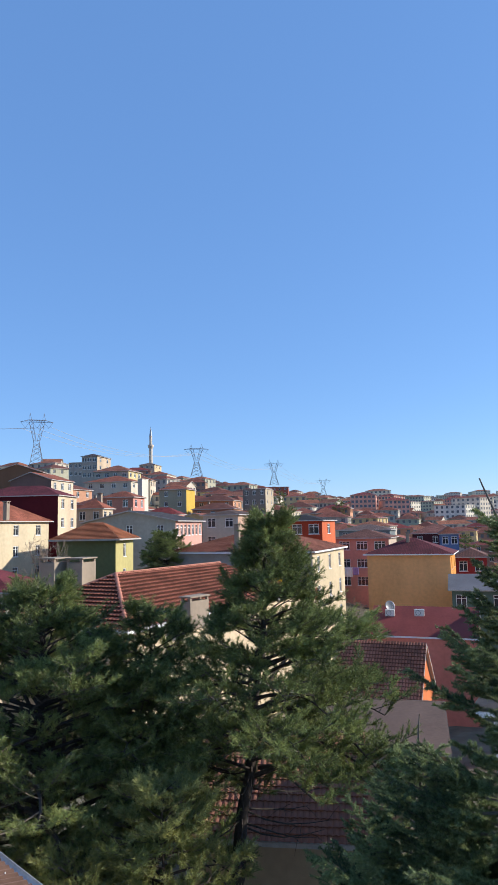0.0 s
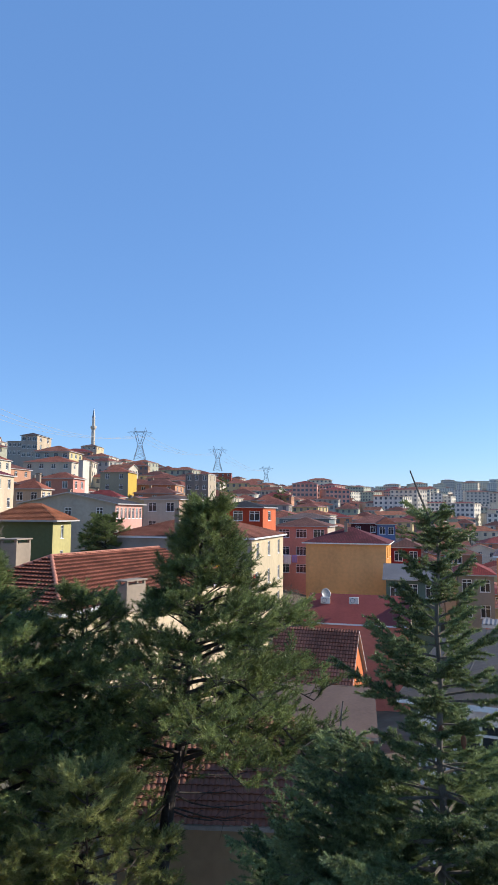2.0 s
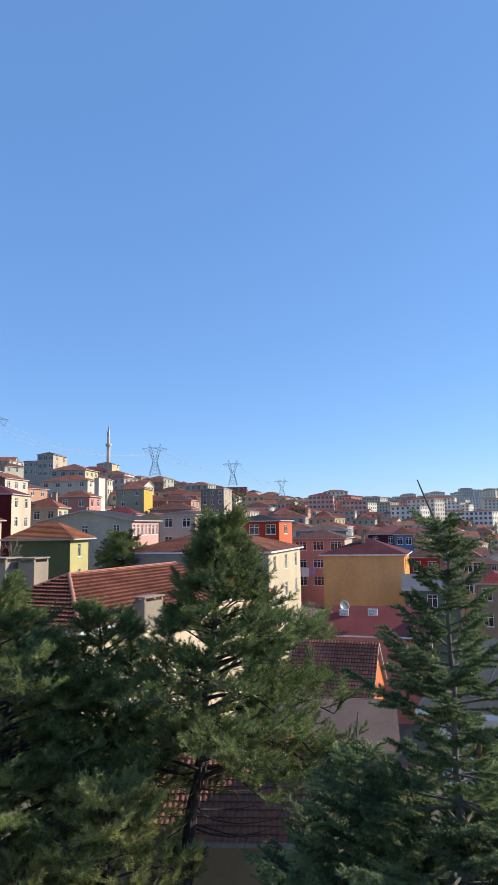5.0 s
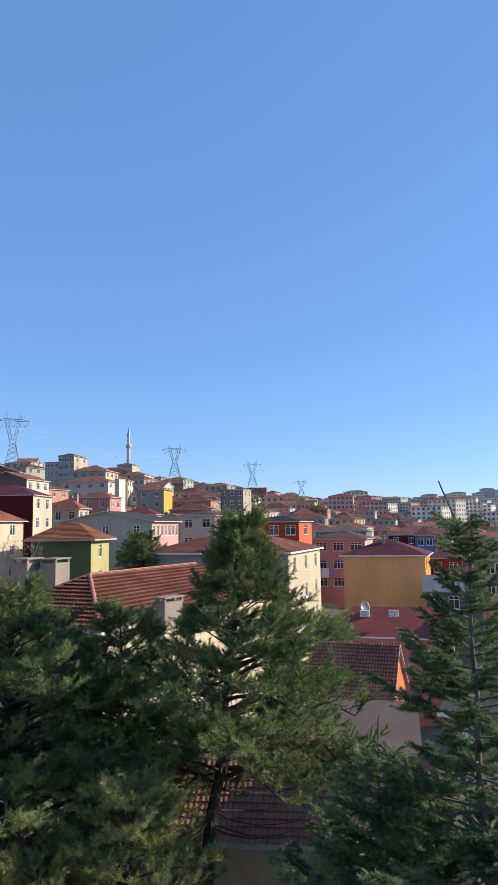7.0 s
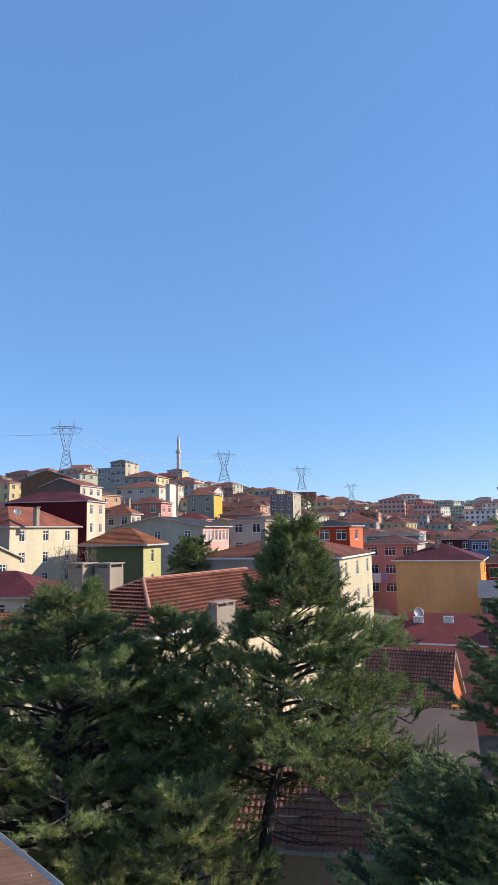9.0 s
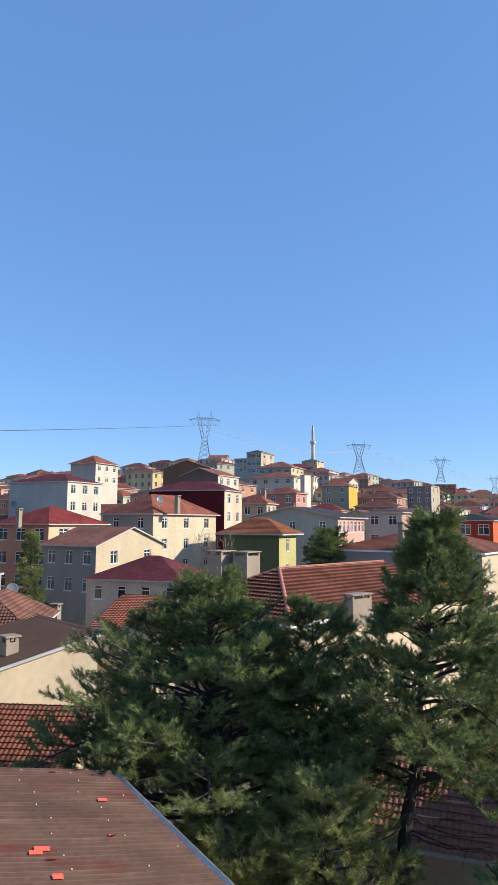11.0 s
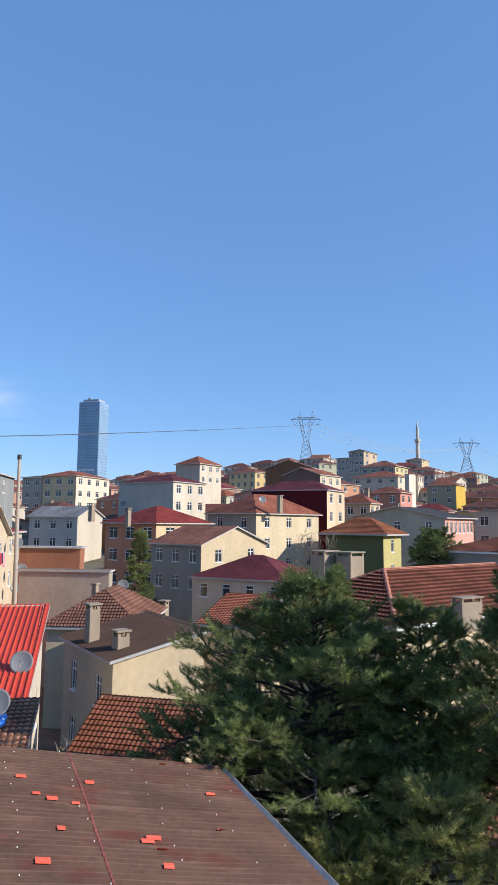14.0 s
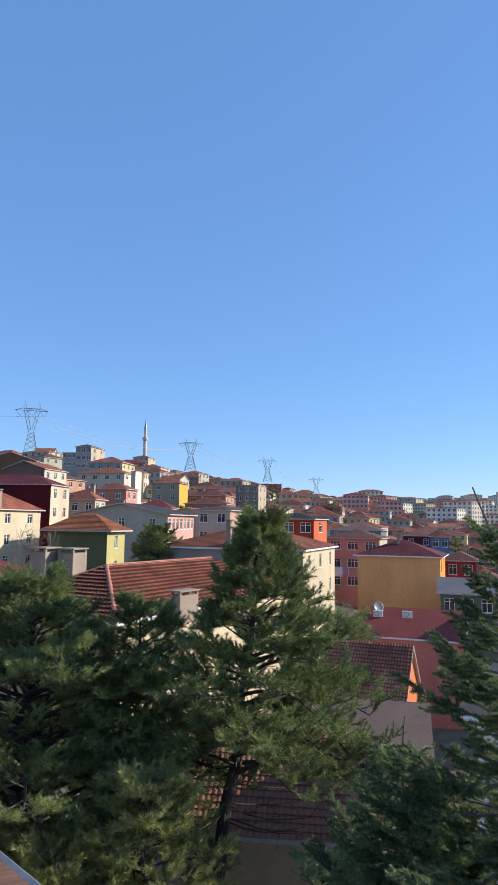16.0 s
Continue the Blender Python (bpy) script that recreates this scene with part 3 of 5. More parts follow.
house("apartment_building", "grey apartment building beside a white one", -112.82, 130.63, 10.0, 5.17, 9.00, 22.43, rise=0.6, front=(0.36, 0.36, 0.36), top=(0.15, 0.12, 0.1), fw=(2, 4), category="building")
house("house", "white house with pale gable roof", -76.06, 90.15, 0.0, 9.58, 6.89, 12.74, roof="gable", rise=1.8, front=(0.5, 0.51, 0.53), right=(0.62, 0.6, 0.56), top=(0.33, 0.32, 0.31), fw=(3, 2))
house("house", "small orange house among low sheds", -73.39, 104.51, 0.0, 4.81, 8.00, 12.45, rise=0.9, front=(0.5, 0.2, 0.08), top=(0.2, 0.085, 0.06), fw=(2, 1))
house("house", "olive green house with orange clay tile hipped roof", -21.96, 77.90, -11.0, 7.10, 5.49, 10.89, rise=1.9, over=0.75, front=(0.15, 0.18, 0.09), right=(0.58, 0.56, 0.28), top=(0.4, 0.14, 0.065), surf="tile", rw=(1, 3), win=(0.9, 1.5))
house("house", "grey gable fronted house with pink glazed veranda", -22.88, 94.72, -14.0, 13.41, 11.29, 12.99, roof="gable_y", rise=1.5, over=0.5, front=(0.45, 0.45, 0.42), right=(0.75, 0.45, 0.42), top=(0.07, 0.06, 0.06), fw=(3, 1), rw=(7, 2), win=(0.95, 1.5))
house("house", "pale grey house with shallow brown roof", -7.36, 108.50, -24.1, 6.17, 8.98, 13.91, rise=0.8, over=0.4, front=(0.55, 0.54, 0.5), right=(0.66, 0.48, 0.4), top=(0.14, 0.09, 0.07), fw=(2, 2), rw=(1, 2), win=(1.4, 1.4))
house("house", "long house with clay tile hipped roof, shade-grey front and sunlit cream end wall", -8.20, 70.90, -20.0, 15.13, 14.31, 9.47, rise=2.2, over=0.4, front=(0.33, 0.33, 0.34), right=(0.7, 0.63, 0.48), top=(0.33, 0.12, 0.075), surf="tile", rw=(3, 3), win=(1.0, 1.5), trim=WHITE)
house("house", "orange red house with dark roof", 3.36, 98.23, -22.0, 7.42, 7.08, 12.69, rise=0.9, over=0.3, front=(0.45, 0.07, 0.035), right=(0.72, 0.2, 0.1), top=(0.04, 0.035, 0.035), fw=(3, 1), rw=(1, 3), win=(1.5, 1.4))
house("house", "pink house with brown hipped roof", 14.24, 112.79, -20.5, 8.71, 8.55, 9.77, rise=1.4, over=0.4, front=(0.68, 0.31, 0.26), right=(0.62, 0.55, 0.5), top=(0.2, 0.085, 0.06), fw=(3, 3), win=(1.8, 1.4))
house("house", "mustard yellow house with burgundy hipped roof", 14.76, 86.02, -20.3, 10.04, 9.33, 8.22, rise=1.9, over=0.45, front=(0.82, 0.46, 0.22), right=(0.75, 0.36, 0.1), top=(0.17, 0.035, 0.04), rw=(2, 3), win=(0.9, 1.4), trim=WHITE)
house("house", "dark red house with hipped tile roof", 28.17, 93.87, -18.0, 4.10, 9.00, 7.28, rise=1.1, front=(0.32, 0.05, 0.055), top=(0.2, 0.085, 0.06), fw=(2, 2))
house("house", "pink rendered house with burgundy sheet roof", 10.11, 60.14, -20.1, 9.02, 8.66, 2.47, roof="gable", rise=2.0, over=0.15, front=(0.66, 0.25, 0.21), right=(0.6, 0.5, 0.42), roofmat=metal_sheet((0.22, 0.05, 0.042), 0.6), surf="flat", trim=WHITE)
house("house", "low house with clay tile gable roof and orange end wall", 5.28, 45.88, -22.5, 5.43, 6.57, 0.55, roof="gable", rise=3.4, over=0.25, front=(0.45, 0.36, 0.33), right=(0.75, 0.24, 0.1), top=(0.44, 0.17, 0.105), surf="tile")
house("house", "low shed with faded brown sheet roof", 2.96, 33.26, -14.0, 5.90, 7.00, 1.75, roof="shed", rise=0.45, over=0.2, front=(0.33, 0.25, 0.21), roofmat=metal_sheet((0.13, 0.085, 0.065), 0.6), surf="flat")
house("house", "teal house with grey sheet roof", 21.88, 74.82, -18.0, 5.75, 8.00, 4.74, roof="gable", rise=1.4, front=(0.12, 0.19, 0.18), roofmat=metal_sheet((0.16, 0.15, 0.15)), fw=(3, 1))
house("house", "big orange brown house with windowless side and tile roof", 25.59, 55.18, -26.0, 14.22, 11.00, 8.51, rise=1.9, over=0.3, front=(0.82, 0.38, 0.2), right=(0.6, 0.4, 0.2), top=(0.24, 0.15, 0.14), trim=WHITE, lw=(2, 2))
house("house", "grey narrow house with red roof", 30.59, 76.02, -20.0, 3.92, 9.00, 5.13, rise=1.1, front=(0.33, 0.3, 0.28), top=(0.3, 0.045, 0.035), fw=(2, 2))
house("house", "cream house with brown roof beside a lane", 35.74, 93.50, -20.0, 2.42, 9.00, 7.00, rise=1.0, front=(0.55, 0.42, 0.3), top=(0.2, 0.085, 0.06), fw=(2, 2))
house("house", "blue house with brown hipped roof", 36.43, 129.85, -14.0, 3.30, 9.00, 9.85, rise=1.4, front=(0.12, 0.2, 0.42), top=(0.36, 0.115, 0.065), fw=(2, 2))
house("house", "dark maroon house with wide hipped roof", 34.85, 145.68, -14.0, 9.47, 9.00, 9.73, rise=2.0, front=(0.09, 0.03, 0.04), top=(0.3, 0.12, 0.09), fw=(3, 2))
house("house", "blue grey house with low roof", 19.84, 150.65, -19.7, 11.12, 9.07, 10.70, rise=1.2, front=(0.2, 0.26, 0.31), top=(0.2, 0.13, 0.11), fw=(4, 1))
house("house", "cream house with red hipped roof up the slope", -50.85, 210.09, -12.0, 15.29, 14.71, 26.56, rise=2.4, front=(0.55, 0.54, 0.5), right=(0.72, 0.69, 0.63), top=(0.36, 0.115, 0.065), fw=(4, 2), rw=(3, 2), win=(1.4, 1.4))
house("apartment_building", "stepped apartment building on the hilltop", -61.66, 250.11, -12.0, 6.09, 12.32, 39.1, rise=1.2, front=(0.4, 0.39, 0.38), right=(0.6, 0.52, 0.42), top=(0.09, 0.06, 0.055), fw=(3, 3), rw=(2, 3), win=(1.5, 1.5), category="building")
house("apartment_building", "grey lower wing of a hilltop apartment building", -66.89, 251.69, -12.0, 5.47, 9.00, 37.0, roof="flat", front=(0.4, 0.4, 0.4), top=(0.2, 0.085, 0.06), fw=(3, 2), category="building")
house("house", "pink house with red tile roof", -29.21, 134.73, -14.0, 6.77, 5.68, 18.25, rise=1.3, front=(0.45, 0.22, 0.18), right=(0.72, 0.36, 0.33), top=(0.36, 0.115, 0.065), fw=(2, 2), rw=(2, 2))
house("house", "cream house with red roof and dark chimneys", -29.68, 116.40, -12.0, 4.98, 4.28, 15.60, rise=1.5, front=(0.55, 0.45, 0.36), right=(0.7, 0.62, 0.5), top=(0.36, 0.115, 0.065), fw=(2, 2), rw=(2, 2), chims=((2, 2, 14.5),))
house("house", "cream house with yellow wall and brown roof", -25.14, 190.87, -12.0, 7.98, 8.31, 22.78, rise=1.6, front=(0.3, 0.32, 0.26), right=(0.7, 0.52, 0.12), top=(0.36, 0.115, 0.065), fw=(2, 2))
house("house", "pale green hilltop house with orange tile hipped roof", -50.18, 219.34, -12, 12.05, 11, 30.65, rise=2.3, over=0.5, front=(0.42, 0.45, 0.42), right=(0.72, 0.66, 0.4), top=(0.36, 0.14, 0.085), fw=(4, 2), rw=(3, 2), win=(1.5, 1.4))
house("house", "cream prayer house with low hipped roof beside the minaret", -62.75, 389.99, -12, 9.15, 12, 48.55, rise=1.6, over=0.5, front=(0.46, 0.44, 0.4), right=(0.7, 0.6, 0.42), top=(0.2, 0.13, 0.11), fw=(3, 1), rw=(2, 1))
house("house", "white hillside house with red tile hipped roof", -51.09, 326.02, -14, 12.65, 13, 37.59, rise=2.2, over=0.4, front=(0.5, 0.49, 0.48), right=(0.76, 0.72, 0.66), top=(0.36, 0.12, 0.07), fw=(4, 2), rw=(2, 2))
house("house", "narrow tall white house on the slope", -27.42, 167.78, -14, 1.15, 4, 24.35, roof="flat", over=0.1, front=(0.5, 0.5, 0.5), right=(0.8, 0.79, 0.76), top=(0.3, 0.28, 0.26))
house("house", "low house with orange clay tile roof behind the pine", -16.57, 33.57, 6, 3.25, 5.0, 6.6, roof="shed", rise=1.1, over=0.2, front=(0.55, 0.48, 0.38), top=(0.42, 0.14, 0.08), surf="tile")
house("apartment_building", "slate grey apartment building", -1.71, 211.69, -14.0, 7.24, 11.92, 23.63, roof="flat", over=0.2, front=(0.2, 0.2, 0.2), right=(0.55, 0.5, 0.42), top=(0.2, 0.085, 0.06), fw=(3, 3), rw=(2, 3), category="building")
house("apartment_building", "red brick apartment building near the pylon", 7.51, 400.71, -5.0, 16.05, 12.00, 34.86, roof="flat", front=(0.4, 0.13, 0.1), top=(0.2, 0.085, 0.06), fw=(5, 3), category="building")
house("outhouse", "small brick outhouse with corrugated metal roof", 12.67, 28.49, -26.0, 2.21, 1.20, 7.32, roof="flat", over=0.15, front=(0.4, 0.13, 0.08), frontmat=brickwork(), roofmat=metal_sheet((0.16, 0.15, 0.15)), surf="wave", z0=-7)
white_house = house("house", "white house with grey felt covered hipped roof and balcony", 6.10, 17.87, -28, 14.0, 10.0, 7.3, rise=1.3, over=0.5, front=(0.8, 0.8, 0.82), frontmat=plain("white_render", (0.86, 0.80, 0.79), 0.9, 0, 0.04, 0.6), roofmat=FELT, trim=WHITE, extra=((0.9, 5.58, 1.82, 1.17),))
house("house", "low house with brown clay tile roof under the pine", -2.13, 24.03, -8.0, 5.60, 7.00, 1.79, roof="gable", rise=2.4, over=0.3, front=(0.45, 0.36, 0.26), roofmat=metal_sheet((0.27, 0.11, 0.07), 0.6), surf="tile", z0=-4)
ridge_house = house("house", "cream house with big orange clay tile hipped roof", -7.19, 40.04, 61, 24.0, 10.40, 6.15, rise=2.75, over=0.4, front=(0.66, 0.58, 0.44), top=(0.46, 0.15, 0.085), surf="tile_big", trim=WHITE, roofmat=clay((0.46, 0.15, 0.085), True))
RH = (10.40, 2.75)


# ---- old roof close by ----
def near_roof():
    """The low hipped end of a corrugated cement roof with its gutter; sheets fall towards the yard."""
    ce, c2 = Vector((-7.2, 15.72, 6.13)), Vector((-3.23, 11.54, 6.13))
    ed = (c2 - ce).normalized()                     # along the eave, towards the viewer
    up = Vector((ed.y, -ed.x, 0))                   # up the slope, away from the eave
    if up.x > 0:
        up = -up
    slope = math.tan(radians(11.0))
    root = empty("old_roof", Matrix.Translation((ce.x, ce.y, 0)), "weathered red brown corrugated cement roof with loose patches", "roof")
    L, S = 15.0, 15.0
    def swell(a, s):
        return 0.028 * math.sin(2 * math.pi * a / 0.177) + 0.010 * math.sin(s * 1.3 + a * 0.4) + 0.006 * math.sin(a * 2.3 + s * 0.2)
    V, F, I, U = [], [], [], []
    nu, nv = int(L / 0.0295), 24
    for j in range(nv + 1):
        s = S * j / nv
        for i in range(nu + 1):
            a = L * i / nu
            h = swell(a, s)
            p = ed * a + up * s
            V.append((p.x, p.y, 6.13 + s * slope + h))
            U.append((a, s))
    for j in range(nv):
        for i in range(nu):
            k = j * (nu + 1) + i
            F.append((k, k + nu + 1, k + nu + 2, k + 1))
    m, n, l, b = shader("old_cement_sheet", 0.9, 0, 0.25)
    r, a1, c1 = mottled(n, l, b, (0.245, 0.14, 0.098), 0.76, 1.25, 0.8, 8.0)
    rd = noise_node(n, l, 0.9, 5, None, (1, 1, 1))
    rr = n.new("ShaderNodeValToRGB")
    rr.color_ramp.elements[0].position, rr.color_ramp.elements[1].position = 0.55, 0.72
    l.new(rd.outputs["Fac"], rr.inputs["Fac"])
    mx = n.new("ShaderNodeMixRGB")
    mx.inputs["Color2"].default_value = (0.26, 0.075, 0.06, 1)
    l.new(rr.outputs["Color"], mx.inputs["Fac"])
    l.new(r.outputs["Color"], mx.inputs["Color1"])
    uvn = n.new("ShaderNodeUVMap").outputs["UV"]
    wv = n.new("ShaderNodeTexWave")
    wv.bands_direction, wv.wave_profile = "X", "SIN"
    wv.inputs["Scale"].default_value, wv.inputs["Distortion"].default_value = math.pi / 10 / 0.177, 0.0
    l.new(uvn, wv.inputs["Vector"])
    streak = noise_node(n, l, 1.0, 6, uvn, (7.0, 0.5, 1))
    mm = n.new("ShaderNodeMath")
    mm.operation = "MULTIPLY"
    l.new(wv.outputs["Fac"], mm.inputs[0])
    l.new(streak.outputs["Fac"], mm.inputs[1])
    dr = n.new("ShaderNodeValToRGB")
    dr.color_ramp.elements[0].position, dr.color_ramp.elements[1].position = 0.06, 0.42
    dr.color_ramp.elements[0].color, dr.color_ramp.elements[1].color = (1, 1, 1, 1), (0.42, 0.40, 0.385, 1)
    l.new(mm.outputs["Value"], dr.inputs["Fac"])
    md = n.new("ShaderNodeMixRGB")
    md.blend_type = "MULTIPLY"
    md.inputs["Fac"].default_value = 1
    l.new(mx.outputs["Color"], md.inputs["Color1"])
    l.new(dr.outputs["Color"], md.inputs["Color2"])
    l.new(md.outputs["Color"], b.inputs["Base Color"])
    bump(n, l, b, c1.outputs["Fac"], 0.3, 0.02)
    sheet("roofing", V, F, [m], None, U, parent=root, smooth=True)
    # overlaps of the sheets, with paint left in the laps
    lap = plain("lap_paint", (0.22, 0.06, 0.05), 0.85, 0, 0.35)

    def on(a, s, k=0.0):
        p = ed * a + up * s
        return Vector((p.x, p.y, 6.13 + s * slope + swell(a, s) + 0.006 + k))
    for s in (3.57, 6.66, 9.75, 12.8):
        V, F = [], []
        for i in range(int(14.8 / 0.0365)):
            a = 0.05 + i * 0.0365
            q = s + 0.02 * math.sin(a * 0.7 + s)
            V += [tuple(on(a, q, 0.006)), tuple(on(a, q + 0.035, 0.006))]
        F = [(2 * i, 2 * i + 1, 2 * i + 3, 2 * i + 2) for i in range(len(V) // 2 - 1)]
        sheet("sheet_lap", V, F, [lap], parent=root)
    # fixing caps in rows across the sheets, and patches of red repair tape
    cap = bpy.data.meshes.new("fixing_cap")
    bm = bmesh.new()
    bmesh.ops.create_icosphere(bm, subdivisions=1, radius=0.017)
    bm.to_mesh(cap)
    bm.free()
    cap.materials.append(plain("pale_cap", (0.6, 0.56, 0.5), 0.7, 0, 0.2))
    rnd = random.Random(5)
    for s in (0.25, 1.15, 2.25, 3.75, 4.9, 5.8, 6.95, 8.2, 9.9, 11.4):
        for i in range(24):
            if rnd.random() < 0.25:
                continue
            a = 0.177 * (4 * i + 1.25) + rnd.choice((0, 0.177, -0.177))
            if 0 < a < 14.8:
                ob = new("fixing_cap", cap)
                ob.parent = root
                ob.location = on(a, s + rnd.uniform(-0.12, 0.12), 0.01)
    tape = plain("red_tape", (0.72, 0.10, 0.055), 0.55, 0, 0.15)
    for a, s, ls in ((0.98, 7.3, 0.3), (3.0, 7.2, 0.2), (1.18, 6.0, 0.2), (2.06, 5.85, 0.2), (1.64, 5.35, 0.24), (1.77, 4.6, 0.2), (3.39, 5.95, 0.16), (4.59, 5.45, 0.2), (5.54, 6.05, 0.62), (2.84, 4.1, 0.2), (2.65, 4.4, 0.14),
                     (3.0, 3.72, 0.15), (1.78, 3.28, 0.18), (4.14, 4.1, 0.13), (5.34, 4.45, 0.22), (4.31, 2.5, 0.26), (4.43, 2.66, 0.22), (4.72, 2.5, 0.18), (5.33, 2.55, 0.17), (2.02, 0.75, 0.2), (0.3, 1.4, 0.16), (3.82, 1.2, 0.1)):
        la = 0.1
        V, F = [], []
        for i in range(7):
            for q in (0, ls):
                V.append(tuple(on(a + la * i / 6, s + q, 0.03)))
        F = [(2 * i, 2 * i + 1, 2 * i + 3, 2 * i + 2) for i in range(6)]
        sheet("repair_patch", V, F, [tape], parent=root, label="bright red repair patch")
    # gutter along the eave
    V, F = [], []
    out = -up
    for i in range(2):
        for k in range(9):
            t = math.pi * k / 8
            p = ed * (i * L) + out * (0.09 - 0.085 * math.cos(t))
            V.append((p.x, p.y, 6.10 - 0.085 * math.sin(t)))
    for k in range(8):
        F.append((k, k + 1, 10 + k, 9 + k))
    g = sheet("gutter", V, F, [GALV], parent=root, label="galvanised half-round gutter")
    g.modifiers.new("thick", "SOLIDIFY").thickness = 0.012
    # wall below
    V = []
    for a, s in ((0.25, 0.3), (L, 0.3), (L, S), (0.25, S)):
        p = ed * a + up * s
        V += [(p.x, p.y, -1), (p.x, p.y, 6.0 + s * slope)]
    sheet("wall", V, [(0, 1, 3, 2), (2, 3, 5, 4), (4, 5, 7, 6), (6, 7, 1, 0)], [plaster((0.55, 0.48, 0.38))], parent=root)


near_roof()


# ---- trees ----
def tube(V, F, pts, radii, sides=6):
    base = len(V)
    for i, p in enumerate(pts):
        d = (pts[min(i + 1, len(pts) - 1)] - pts[max(i - 1, 0)]).normalized()
        a = d.orthogonal().normalized()
        b = d.cross(a)
        for k in range(sides):
            t = 2 * math.pi * k / sides
            V.append(tuple(p + (a * math.cos(t) + b * math.sin(t)) * radii[i]))
    for i in range(len(pts) - 1):
        for k in range(sides):
            k2 = (k + 1) % sides
            F.append((base + i * sides + k, base + i * sides + k2, base + (i + 1) * sides + k2, base + (i + 1) * sides + k))


def needles(name, P, D, per, length, width, spread, along, mat, parent, rng):
    """Thin needles round each twig end: P points, D directions."""
    n = len(P)
    P, D = np.repeat(np.array(P), per, 0), np.repeat(np.array(D), per, 0)
    P = P - D * rng.uniform(0, along, (len(P), 1))
    R = rng.normal(size=P.shape)
    R /= np.linalg.norm(R, axis=1)[:, None]
    T = D * rng.uniform(0.5, 1.0, (len(P), 1)) + R * spread
    T /= np.linalg.norm(T, axis=1)[:, None]
    W = np.cross(T, rng.normal(size=P.shape))
    W /= np.linalg.norm(W, axis=1)[:, None]
    ln = length * rng.uniform(0.7, 1.2, (len(P), 1))
    tri = np.stack([P - W * width / 2, P + W * width / 2, P + T * ln], 1).reshape(-1, 3)
    me = bpy.data.meshes.new(name)
    k = len(P)
    me.vertices.add(3 * k)
    me.vertices.foreach_set("co", tri.ravel())
    me.loops.add(3 * k)
    me.loops.foreach_set("vertex_index", np.arange(3 * k))
    me.polygons.add(k)
    me.polygons.foreach_set("loop_start", np.arange(0, 3 * k, 3))
    me.update(calc_edges=True)
    me.materials.append(mat)
    ob = new(name, me)
    ob.parent = parent
    return tagged(ob, kind="stuff")


